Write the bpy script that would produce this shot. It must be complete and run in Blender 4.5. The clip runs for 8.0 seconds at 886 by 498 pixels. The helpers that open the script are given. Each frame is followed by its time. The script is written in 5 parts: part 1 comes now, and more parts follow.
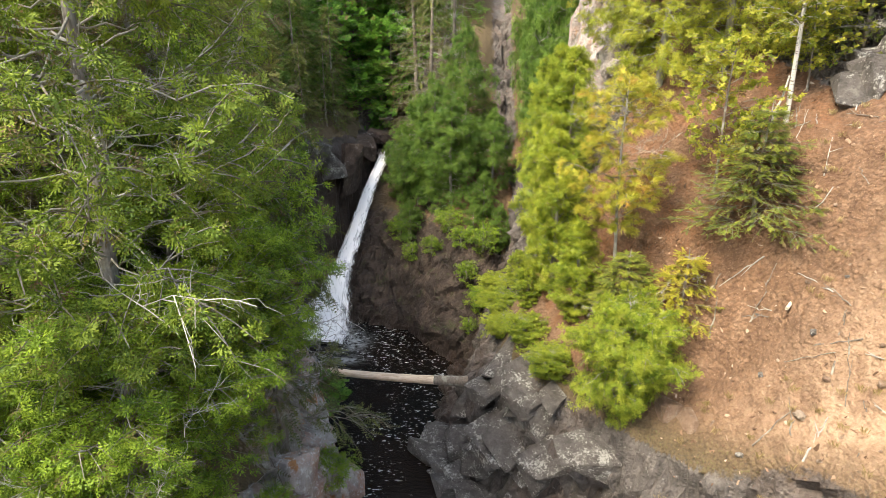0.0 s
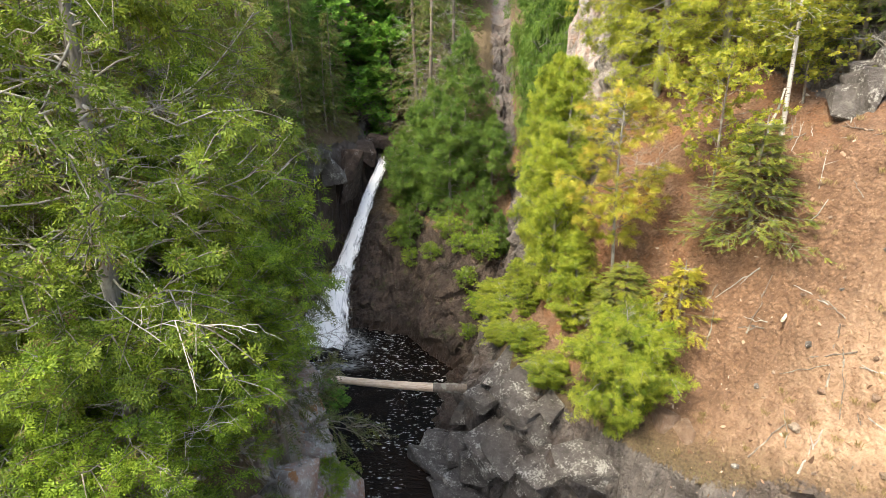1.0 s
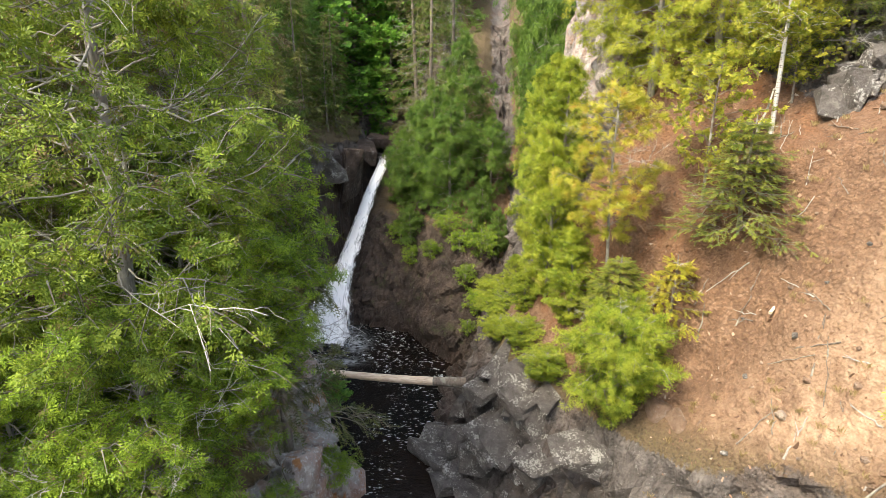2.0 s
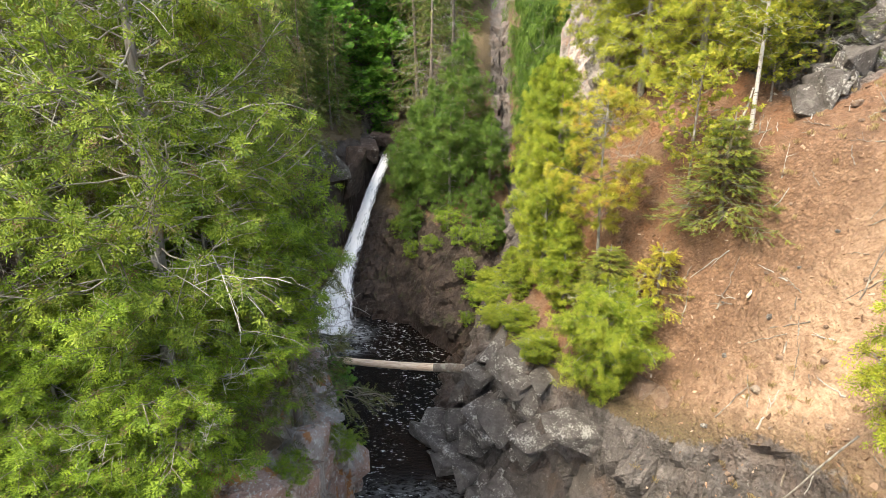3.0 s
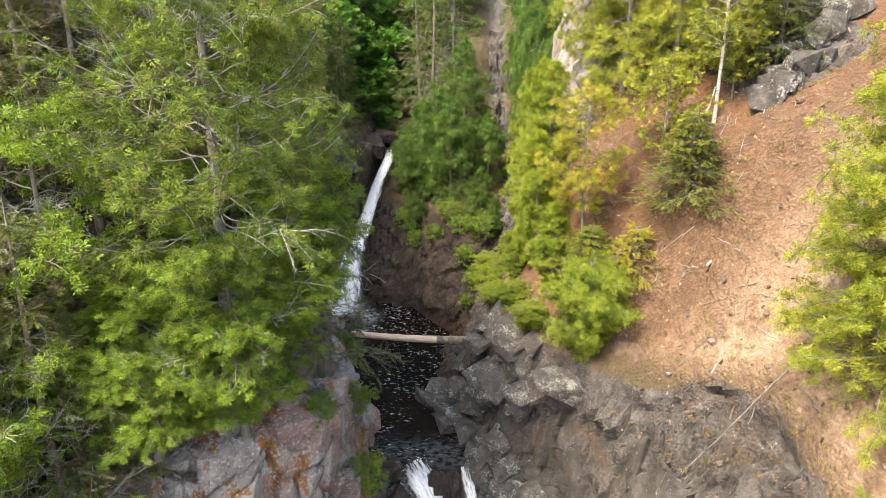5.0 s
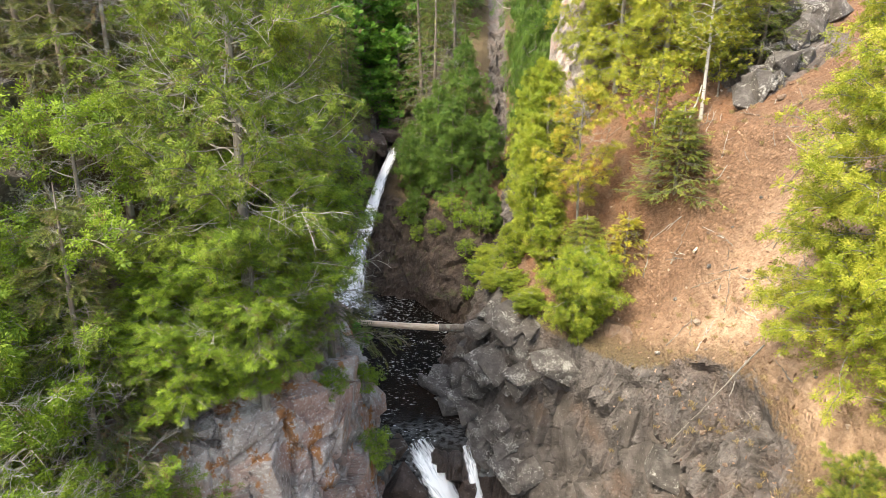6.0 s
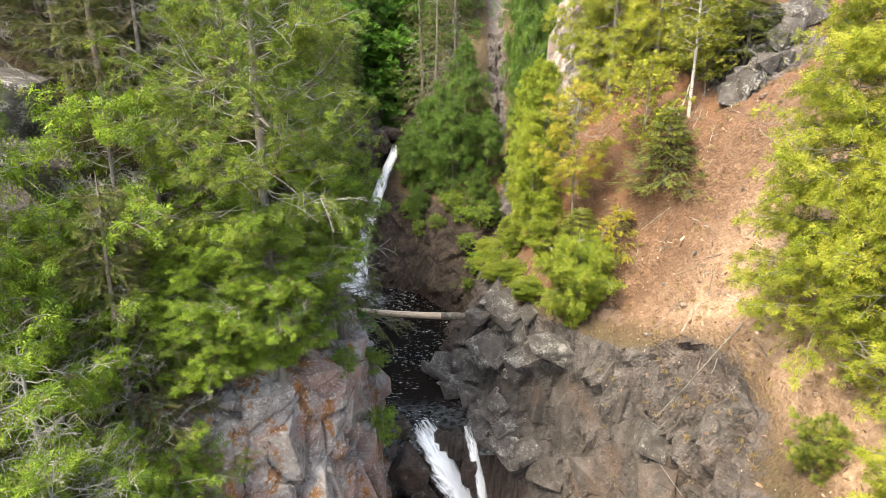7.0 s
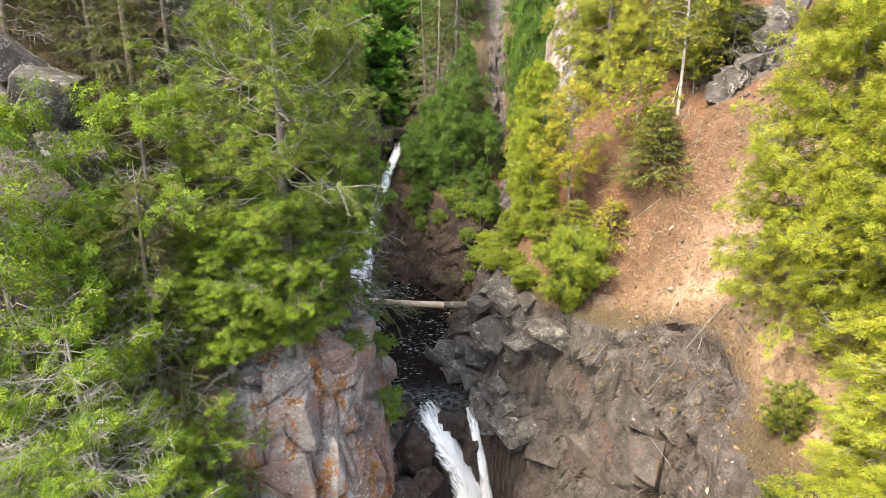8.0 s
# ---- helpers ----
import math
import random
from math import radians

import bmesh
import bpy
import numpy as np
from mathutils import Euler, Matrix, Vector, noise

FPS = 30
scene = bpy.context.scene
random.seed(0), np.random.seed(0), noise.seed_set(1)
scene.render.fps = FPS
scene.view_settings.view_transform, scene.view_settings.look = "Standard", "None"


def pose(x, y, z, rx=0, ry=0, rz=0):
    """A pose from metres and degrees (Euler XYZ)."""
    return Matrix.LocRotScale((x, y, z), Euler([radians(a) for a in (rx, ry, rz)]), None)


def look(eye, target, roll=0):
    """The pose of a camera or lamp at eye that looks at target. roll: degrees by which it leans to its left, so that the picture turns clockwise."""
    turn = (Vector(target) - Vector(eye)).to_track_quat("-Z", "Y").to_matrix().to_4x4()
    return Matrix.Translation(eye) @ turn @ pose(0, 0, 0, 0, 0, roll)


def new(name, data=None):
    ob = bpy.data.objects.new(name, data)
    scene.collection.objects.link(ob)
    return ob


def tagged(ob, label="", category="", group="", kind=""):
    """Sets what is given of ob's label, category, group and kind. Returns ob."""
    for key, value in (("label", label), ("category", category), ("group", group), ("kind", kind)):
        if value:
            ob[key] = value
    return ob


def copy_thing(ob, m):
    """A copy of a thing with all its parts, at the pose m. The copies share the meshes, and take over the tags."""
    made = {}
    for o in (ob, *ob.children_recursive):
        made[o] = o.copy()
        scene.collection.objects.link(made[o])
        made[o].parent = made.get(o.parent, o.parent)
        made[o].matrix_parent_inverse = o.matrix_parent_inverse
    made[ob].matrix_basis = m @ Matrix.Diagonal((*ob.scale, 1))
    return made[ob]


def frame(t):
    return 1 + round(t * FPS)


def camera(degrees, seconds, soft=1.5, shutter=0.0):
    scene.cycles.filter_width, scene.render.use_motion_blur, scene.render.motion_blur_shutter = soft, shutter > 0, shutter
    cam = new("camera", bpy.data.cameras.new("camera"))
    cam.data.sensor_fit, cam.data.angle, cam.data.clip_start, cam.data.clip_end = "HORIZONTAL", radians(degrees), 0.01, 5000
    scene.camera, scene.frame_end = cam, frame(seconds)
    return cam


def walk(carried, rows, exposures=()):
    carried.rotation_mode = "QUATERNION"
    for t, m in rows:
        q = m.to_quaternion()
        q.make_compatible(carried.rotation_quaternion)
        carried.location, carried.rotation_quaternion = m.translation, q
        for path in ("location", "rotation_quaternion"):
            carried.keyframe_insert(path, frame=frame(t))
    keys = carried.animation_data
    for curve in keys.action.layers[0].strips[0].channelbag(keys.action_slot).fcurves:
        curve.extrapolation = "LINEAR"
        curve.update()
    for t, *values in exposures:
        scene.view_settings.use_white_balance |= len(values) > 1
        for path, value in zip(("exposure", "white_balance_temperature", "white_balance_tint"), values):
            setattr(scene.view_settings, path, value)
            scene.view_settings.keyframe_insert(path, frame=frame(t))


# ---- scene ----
from mathutils.bvhtree import BVHTree

cam = camera(74.0, 8.0, soft=0.8)
PATH = [
    (0, (-0.072, 0.048, 16.038), (-0.117, 1.952, 15.425), -0.2),
    (0.5, (-0.04, 0.028, 16.284), (-0.086, 1.932, 15.672), -0.2),
    (1, (-0.021, 0.025, 16.38), (-0.067, 1.928, 15.768), -0.3),
    (1.5, (0.004, -0.116, 16.382), (-0.043, 1.788, 15.771), -0.3),
    (3, (0.029, -1.689, 16.405), (-0.017, 0.215, 15.795), -0.2),
    (3.5, (0.006, -2.335, 16.418), (-0.039, -0.43, 15.809), -0.3),
    (4, (-0.004, -3.059, 16.444), (-0.049, -1.155, 15.834), -0.3),
    (4.5, (-0.031, -3.813, 16.465), (-0.075, -1.909, 15.856), -0.2),
    (6, (-0.161, -5.942, 16.428), (-0.203, -4.036, 15.824), -0.2),
    (6.5, (-0.241, -6.637, 16.442), (-0.28, -4.731, 15.838), -0.1),
    (7, (-0.304, -7.374, 16.437), (-0.341, -5.468, 15.833), -0.1),
    (7.5, (-0.358, -8.137, 16.423), (-0.395, -6.23, 15.821), -0.1),
    (8, (-0.427, -8.901, 16.403), (-0.464, -6.993, 15.802), -0.1),
]
walk(cam, [(t, look(eye, target, roll)) for t, eye, target, roll in PATH], [(0, 2.24, 7500, 5), (8, 2.29, 7500, 5)])

# ---- light ----
SUN_AZ, SUN_EL = radians(228), radians(54)      # compass bearing of the sun (0 = +y, clockwise) and height
world = bpy.data.worlds.new("world")
scene.world = world
world.use_nodes = True
wn = world.node_tree.nodes
sky = wn.new("ShaderNodeTexSky")
sky.sky_type, sky.sun_disc, sky.sun_elevation, sky.sun_rotation = "NISHITA", False, SUN_EL, SUN_AZ
sky.dust_density, sky.air_density, sky.ozone_density = 2.5, 1.0, 0.6
world.node_tree.links.new(sky.outputs["Color"], wn["Background"].inputs["Color"])
wn["Background"].inputs["Strength"].default_value = 0.15
sun = new("sun", bpy.data.lights.new("sun", "SUN"))
sun.data.energy, sun.data.angle, sun.data.color = 1.7, radians(14), (1.0, 0.93, 0.82)
sd = Vector((math.sin(SUN_AZ) * math.cos(SUN_EL), math.cos(SUN_AZ) * math.cos(SUN_EL), math.sin(SUN_EL)))
sun.matrix_world = look(sd * 100, (0, 0, 0))

# ---- materials ----
class Mat:
    """A small node-tree builder."""
    def __init__(self, name):
        self.m = bpy.data.materials.new(name)
        self.m.use_nodes = True
        self.t = self.m.node_tree
        self.t.nodes.clear()
        self.out = self.t.nodes.new("ShaderNodeOutputMaterial")
        self.geo = self.t.nodes.new("ShaderNodeNewGeometry")
        self.tc = self.t.nodes.new("ShaderNodeTexCoord")
        self.oi = self.t.nodes.new("ShaderNodeObjectInfo")

    def put(self, socket, value):
        if isinstance(value, bpy.types.NodeSocket):
            self.t.links.new(value, socket)
        elif isinstance(value, tuple) and len(value) == 3 and socket.type == "RGBA":
            socket.default_value = (*value, 1)
        else:
            socket.default_value = value

    def noise(self, scale, detail=5, rough=0.6, vec=None, kind="fac", distort=0.0):
        n = self.t.nodes.new("ShaderNodeTexNoise")
        n.inputs["Scale"].default_value, n.inputs["Detail"].default_value = scale, detail
        n.inputs["Roughness"].default_value, n.inputs["Distortion"].default_value = rough, distort
        self.put(n.inputs["Vector"], vec if vec is not None else self.geo.outputs["Position"])
        return n.outputs["Fac" if kind == "fac" else "Color"]

    def voronoi(self, scale, feature="F1", vec=None, out="Distance"):
        n = self.t.nodes.new("ShaderNodeTexVoronoi")
        n.feature = feature
        n.inputs["Scale"].default_value = scale
        self.put(n.inputs["Vector"], vec if vec is not None else self.geo.outputs["Position"])
        return n.outputs[out]

    def stretch(self, s, vec=None):
        n = self.t.nodes.new("ShaderNodeMapping")
        n.inputs["Scale"].default_value = s
        self.put(n.inputs["Vector"], vec if vec is not None else self.geo.outputs["Position"])
        return n.outputs["Vector"]

    def ramp(self, fac, stops, smooth=False):
        n = self.t.nodes.new("ShaderNodeValToRGB")
        e = n.color_ramp.elements
        while len(e) < len(stops):
            e.new(0.5)
        for el, (p, c) in zip(e, stops):
            el.position = p
            el.color = (*c, 1) if isinstance(c, tuple) else (c, c, c, 1)
        if smooth:
            n.color_ramp.interpolation = "EASE"
        self.put(n.inputs["Fac"], fac)
        return n.outputs["Color"]

    def mix(self, fac, a, b, mode="MIX"):
        n = self.t.nodes.new("ShaderNodeMix")
        n.data_type, n.blend_type = "RGBA", mode
        self.put(n.inputs["Factor"], fac)
        self.put(n.inputs[6], a)
        self.put(n.inputs[7], b)
        return n.outputs[2]

    def math(self, op, a, b=0.5, clamp=False):
        n = self.t.nodes.new("ShaderNodeMath")
        n.operation, n.use_clamp = op, clamp
        self.put(n.inputs[0], a)
        self.put(n.inputs[1], b)
        return n.outputs[0]

    def attr(self, name):
        n = self.t.nodes.new("ShaderNodeAttribute")
        n.attribute_name = name
        return n.outputs["Fac"]

    def bump(self, height, strength=0.5, dist=0.05, normal=None):
        n = self.t.nodes.new("ShaderNodeBump")
        n.inputs["Strength"].default_value, n.inputs["Distance"].default_value = strength, dist
        self.put(n.inputs["Height"], height)
        if normal is not None:
            self.put(n.inputs["Normal"], normal)
        return n.outputs["Normal"]

    def bsdf(self, color, rough=0.8, normal=None, **extra):
        n = self.t.nodes.new("ShaderNodeBsdfPrincipled")
        self.put(n.inputs["Base Color"], color)
        self.put(n.inputs["Roughness"], rough)
        if normal is not None:
            self.put(n.inputs["Normal"], normal)
        for k, v in extra.items():
            self.put(n.inputs[k.replace("_", " ")], v)
        return n.outputs[0]

    def end(self, shader):
        self.t.links.new(shader, self.out.inputs["Surface"])
        return self.m

    def blend(self, fac, a, b):
        n = self.t.nodes.new("ShaderNodeMixShader")
        self.put(n.inputs[0], fac)
        self.t.links.new(a, n.inputs[1])
        self.t.links.new(b, n.inputs[2])
        return n.outputs[0]


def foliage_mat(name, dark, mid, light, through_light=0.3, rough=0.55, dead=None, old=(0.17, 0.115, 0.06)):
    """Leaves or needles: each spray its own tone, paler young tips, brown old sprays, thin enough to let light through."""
    k = Mat(name)
    f = k.math("ADD", k.math("MULTIPLY", k.attr("tone"), 0.46), k.math("MULTIPLY", k.noise(0.8, 4), 0.62))
    f = k.math("ADD", f, k.math("MULTIPLY", k.attr("tip"), 0.16))
    f = k.math("ADD", f, k.math("MULTIPLY", k.geo.outputs["Random Per Island"], 0.12))
    f = k.math("ADD", f, k.math("MULTIPLY", k.oi.outputs["Random"], 0.08))
    col = k.ramp(f, [(0.34, dark), (0.6, mid), (0.92, light)])
    if dead:
        col = k.mix(k.ramp(k.noise(1.7, 3), [(0.54, 0.0), (0.66, 0.85)]), col, dead)
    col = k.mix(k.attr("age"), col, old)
    b = k.bsdf(col, rough, Specular_IOR_Level=0.3)
    tr = k.t.nodes.new("ShaderNodeBsdfTranslucent")
    k.put(tr.inputs["Color"], col)
    return k.end(k.blend(through_light, b, tr.outputs[0]))


def bark_mat(name, a, b, scale=18, spots=None):
    k = Mat(name)
    v = k.stretch((1, 1, 0.15), k.tc.outputs["Object"])
    n = k.noise(scale, 6, 0.65, v)
    col = k.ramp(n, [(0.3, a), (0.7, b)])
    col = k.mix(k.ramp(k.noise(3.0, 4), [(0.5, 0.0), (0.62, 0.6)]), col, (0.33, 0.33, 0.28))
    if spots:
        w = k.noise(9, 3, 0.5, k.stretch((1, 1, 4), k.tc.outputs["Object"]))
        col = k.mix(k.ramp(w, [(0.6, 0.0), (0.66, 1.0)]), col, spots)
    return k.end(k.bsdf(col, 0.9, k.bump(n, 0.6, 0.02)))


def ground_mat():
    """Bedrock, earth, needle litter and moss in one sheet; attributes say where each lies."""
    k = Mat("ground")
    pos = k.geo.outputs["Position"]
    big, med, fine = k.noise(0.45, 4), k.noise(2.2, 6, 0.62), k.noise(14, 6, 0.65)
    grit = k.noise(60, 3, 0.7)
    # dark bedrock
    rock = k.ramp(k.noise(1.6, 8, 0.7), [(0.3, (0.04, 0.035, 0.033)), (0.5, (0.10, 0.088, 0.084)), (0.72, (0.19, 0.17, 0.162))])
    rock = k.mix(k.ramp(big, [(0.48, 0.0), (0.62, 0.35)]), rock, k.ramp(fine, [(0.3, (0.07, 0.043, 0.033)), (0.7, (0.16, 0.105, 0.082))]))
    rock = k.mix(k.ramp(fine, [(0.3, 0.55), (0.46, 0.0)]), rock, (0.03, 0.027, 0.026))
    rock = k.mix(k.ramp(k.noise(9, 6, 0.75), [(0.6, 0.0), (0.67, 0.7)]), rock, (0.30, 0.29, 0.275))
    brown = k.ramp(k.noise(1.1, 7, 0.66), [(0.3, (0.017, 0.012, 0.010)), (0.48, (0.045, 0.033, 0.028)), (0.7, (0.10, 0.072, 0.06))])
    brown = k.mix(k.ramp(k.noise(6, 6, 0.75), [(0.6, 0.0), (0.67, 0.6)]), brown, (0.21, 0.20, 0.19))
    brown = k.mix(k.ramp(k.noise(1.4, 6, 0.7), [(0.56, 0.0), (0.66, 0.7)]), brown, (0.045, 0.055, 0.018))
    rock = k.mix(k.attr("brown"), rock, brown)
    # paler weathered cliff with rusty lichen
    pale = k.ramp(med, [(0.28, (0.13, 0.11, 0.10)), (0.5, (0.30, 0.265, 0.245)), (0.74, (0.46, 0.42, 0.40))])
    pale = k.mix(k.ramp(k.noise(1.3, 4), [(0.5, 0.0), (0.6, 0.7)]), pale, (0.33, 0.225, 0.185))
    pale = k.mix(k.ramp(k.noise(0.9, 5, 0.65, k.stretch((1.4, 1.4, 0.8))), [(0.62, 0.0), (0.68, 0.8)]), pale, (0.45, 0.19, 0.06))
    pale = k.mix(k.ramp(k.noise(11, 4, 0.7), [(0.6, 0.0), (0.66, 0.8)]), pale, (0.62, 0.61, 0.58))
    rock = k.mix(k.attr("pale"), rock, pale)
    rock = k.mix(k.math("MULTIPLY", k.math("POWER", k.attr("joint"), 2.0), 0.6), rock, (0.016, 0.014, 0.013))
    # bare earth
    earth = k.ramp(med, [(0.25, (0.095, 0.052, 0.031)), (0.5, (0.18, 0.104, 0.063)), (0.78, (0.30, 0.195, 0.13))])
    earth = k.mix(k.ramp(k.noise(0.6, 6, 0.65), [(0.47, 0.0), (0.6, 0.75)]), earth, (0.13, 0.075, 0.046))
    earth = k.mix(k.ramp(fine, [(0.35, 0.6), (0.5, 0.0)]), earth, (0.11, 0.06, 0.04))
    clod = k.voronoi(9.0, "F1", k.mix(0.12, pos, k.noise(6, 3, kind="color"), "ADD"))
    earth = k.mix(k.ramp(clod, [(0.45, 0.0), (0.75, 0.6)]), earth, (0.10, 0.056, 0.036))
    earth = k.mix(k.ramp(k.noise(34, 3, 0.8), [(0.6, 0.0), (0.68, 0.7)]), earth, (0.44, 0.32, 0.23))
    # needle litter
    litter = k.ramp(fine, [(0.3, (0.10, 0.05, 0.028)), (0.6, (0.20, 0.09, 0.043)), (0.8, (0.32, 0.165, 0.085))])
    dusty = k.ramp(k.noise(3.5, 7, 0.7), [(0.3, (0.23, 0.145, 0.095)), (0.5, (0.39, 0.26, 0.178)), (0.7, (0.48, 0.345, 0.245))])
    earth = k.mix(k.math("MULTIPLY", k.attr("dry"), k.ramp(k.noise(0.7, 6, 0.65), [(0.36, 0.3), (0.52, 0.95)])), earth, dusty)
    earth = k.mix(k.math("MULTIPLY", k.attr("litter"), k.ramp(k.noise(0.9, 6, 0.65), [(0.42, 0.12), (0.6, 0.9)])), earth, litter)
    # mossy forest floor
    duff = k.ramp(fine, [(0.3, (0.05, 0.04, 0.025)), (0.55, (0.12, 0.085, 0.05)), (0.75, (0.10, 0.12, 0.04))])
    earth = k.mix(k.attr("forest"), earth, duff)
    edge = k.math("ADD", k.attr("rock"), k.math("MULTIPLY", k.math("SUBTRACT", k.noise(3.0, 6, 0.7), 0.5), 1.1))
    col = k.mix(k.ramp(edge, [(0.42, 0.0), (0.58, 1.0)]), earth, rock)
    # wet rock beside the water
    wet = k.attr("wet")
    col = k.mix(wet, col, k.mix(0.6, col, (0.03, 0.016, 0.01)))
    h = k.math("ADD", k.math("MULTIPLY", med, 1.0), k.math("ADD", k.math("MULTIPLY", fine, 0.35), k.math("MULTIPLY", grit, 0.08)))
    h = k.math("SUBTRACT", h, k.math("MULTIPLY", clod, 0.25))
    nrm = k.bump(h, 1.0, 0.24)
    rough = k.math("SUBTRACT", 0.92, k.math("MULTIPLY", wet, 0.55))
    return k.end(k.bsdf(col, rough, nrm, Specular_IOR_Level=0.35))


def rock_mat(name, a, b, c, lichen=0.6, spread=0.58):
    k = Mat(name)
    med, fine = k.noise(2.5, 7, 0.7), k.noise(18, 6, 0.7)
    col = k.ramp(med, [(0.28, a), (0.5, b), (0.72, c)])
    col = k.mix(k.ramp(fine, [(0.32, 0.6), (0.46, 0.0)]), col, a)
    crust = k.math("ADD", k.math("MULTIPLY", k.noise(13, 7, 0.78), 0.6), k.math("MULTIPLY", k.noise(2.0, 3), 0.4))
    col = k.mix(k.ramp(crust, [(spread - 0.065, 0.0), (spread - 0.01, lichen)]), col, (0.52, 0.51, 0.48))
    h = k.math("ADD", med, k.math("MULTIPLY", fine, 0.4))
    return k.end(k.bsdf(col, 0.88, k.bump(h, 1.0, 0.2), Specular_IOR_Level=0.3))


def water_mat():
    """Tea-dark pool with small ripples and drifting flecks of foam."""
    k = Mat("pool_water")
    r1 = k.noise(3.2, 4, 0.6, k.stretch((1.0, 2.2, 1)))
    r2 = k.noise(9, 3, 0.6, k.stretch((1.0, 1.8, 1)))
    nrm = k.bump(k.math("ADD", r1, k.math("MULTIPLY", r2, 0.6)), 0.6, 0.12)
    col = k.ramp(k.noise(0.35, 3), [(0.4, (0.002, 0.0015, 0.001)), (0.65, (0.010, 0.005, 0.0025))])
    w = k.bsdf(col, 0.05, nrm, IOR=1.33, Specular_IOR_Level=0.2)
    flecks = k.math("MULTIPLY", k.ramp(k.noise(7.5, 3, 0.6, k.stretch((0.7, 1.6, 1))), [(0.61, 0.0), (0.66, 1.0)]), k.ramp(k.noise(0.45, 4), [(0.45, 0.0), (0.58, 0.95)]))
    fm = k.math("MAXIMUM", flecks, k.math("MULTIPLY", k.attr("foam"), k.ramp(k.noise(3.2, 5, 0.65, k.stretch((1, 1.7, 1)), distort=0.6), [(0.4, 0.0), (0.6, 1.0)])), True)
    white = k.bsdf((0.75, 0.77, 0.78), 0.7)
    return k.end(k.blend(fm, w, white))


def fall_mat():
    """Broken white water, torn into threads along its run."""
    k = Mat("white_water")
    uv = k.tc.outputs["UV"]
    n = k.noise(1.0, 7, 0.7, k.stretch((9, 2.4, 1), uv), distort=0.8)
    n2 = k.noise(1.0, 5, 0.6, k.stretch((40, 6, 1), uv))
    f = k.math("ADD", k.math("MULTIPLY", n, 0.7), k.math("MULTIPLY", n2, 0.3))
    thin = k.math("ADD", f, k.math("MULTIPLY", k.attr("edge"), -0.34))
    alpha = k.ramp(thin, [(0.19, 0.0), (0.42, 1.0)])
    col = k.ramp(f, [(0.3, (0.55, 0.58, 0.6)), (0.4, (0.88, 0.89, 0.9)), (0.5, (0.97, 0.97, 0.97))])
    b = k.bsdf(col, 0.45, k.bump(f, 0.6, 0.1), Subsurface_Weight=0.0)
    tr = k.t.nodes.new("ShaderNodeBsdfTransparent")
    return k.end(k.blend(alpha, tr.outputs[0], b))


GROUND, WATER, FALL = ground_mat(), water_mat(), fall_mat()
DARK_ROCK = rock_mat("basalt", (0.047, 0.042, 0.039), (0.108, 0.097, 0.091), (0.2, 0.182, 0.172), 0.7, 0.61)
RED_ROCK = rock_mat("red_basalt", (0.03, 0.021, 0.018), (0.075, 0.053, 0.044), (0.14, 0.105, 0.09), 0.4, 0.62)
LICHEN_ROCK = rock_mat("lichen_basalt", (0.045, 0.04, 0.038), (0.105, 0.095, 0.09), (0.19, 0.173, 0.164), 0.65, 0.585)
PALE_STONE = rock_mat("pale_stone", (0.10, 0.065, 0.045), (0.19, 0.125, 0.09), (0.28, 0.2, 0.15), 0.15)
CEDAR = foliage_mat("cedar_foliage", (0.034, 0.068, 0.010), (0.105, 0.182, 0.016), (0.25, 0.36, 0.034), 0.36)
CEDAR_OLIVE = foliage_mat("olive_cedar_foliage", (0.032, 0.056, 0.011), (0.092, 0.148, 0.017), (0.215, 0.285, 0.033), 0.32)
# Yellow cedars on the sunny slope, their sunlight partly put into the colour
CEDAR_SUN = foliage_mat("sunlit_yellow_cedar_foliage", (0.09, 0.135, 0.016), (0.25, 0.305, 0.028), (0.43, 0.43, 0.06), 0.42)
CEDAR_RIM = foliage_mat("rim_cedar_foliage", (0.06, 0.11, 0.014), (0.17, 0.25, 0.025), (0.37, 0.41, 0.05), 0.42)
# Darker cedar copy for the back slopes, shade put into the leaf colour
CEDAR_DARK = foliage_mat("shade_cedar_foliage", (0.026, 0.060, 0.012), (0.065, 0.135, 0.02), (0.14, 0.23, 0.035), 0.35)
SPRUCE = foliage_mat("spruce_needles", (0.025, 0.042, 0.014), (0.065, 0.088, 0.022), (0.16, 0.175, 0.04), 0.25, dead=(0.13, 0.10, 0.072))
FIR = foliage_mat("fir_needles", (0.04, 0.08, 0.018), (0.115, 0.165, 0.03), (0.28, 0.30, 0.05), 0.3)
FIR_YELLOW = foliage_mat("yellowing_fir_needles", (0.10, 0.13, 0.015), (0.28, 0.28, 0.03), (0.46, 0.40, 0.05), 0.35)
PINE = foliage_mat("pine_needles", (0.18, 0.21, 0.025), (0.36, 0.38, 0.05), (0.55, 0.50, 0.08), 0.45, dead=(0.5, 0.27, 0.07))
LEAF = foliage_mat("broad_leaves", (0.035, 0.11, 0.018), (0.085, 0.22, 0.032), (0.18, 0.34, 0.05), 0.45)
BIRCH_LEAF = foliage_mat("birch_leaves", (0.08, 0.125, 0.015), (0.21, 0.25, 0.03), (0.42, 0.40, 0.05), 0.4)
GRASS = foliage_mat("dry_grass", (0.16, 0.12, 0.05), (0.30, 0.23, 0.11), (0.42, 0.33, 0.18), 0.3)
BARK = bark_mat("cedar_bark", (0.10, 0.088, 0.077), (0.25, 0.23, 0.21))
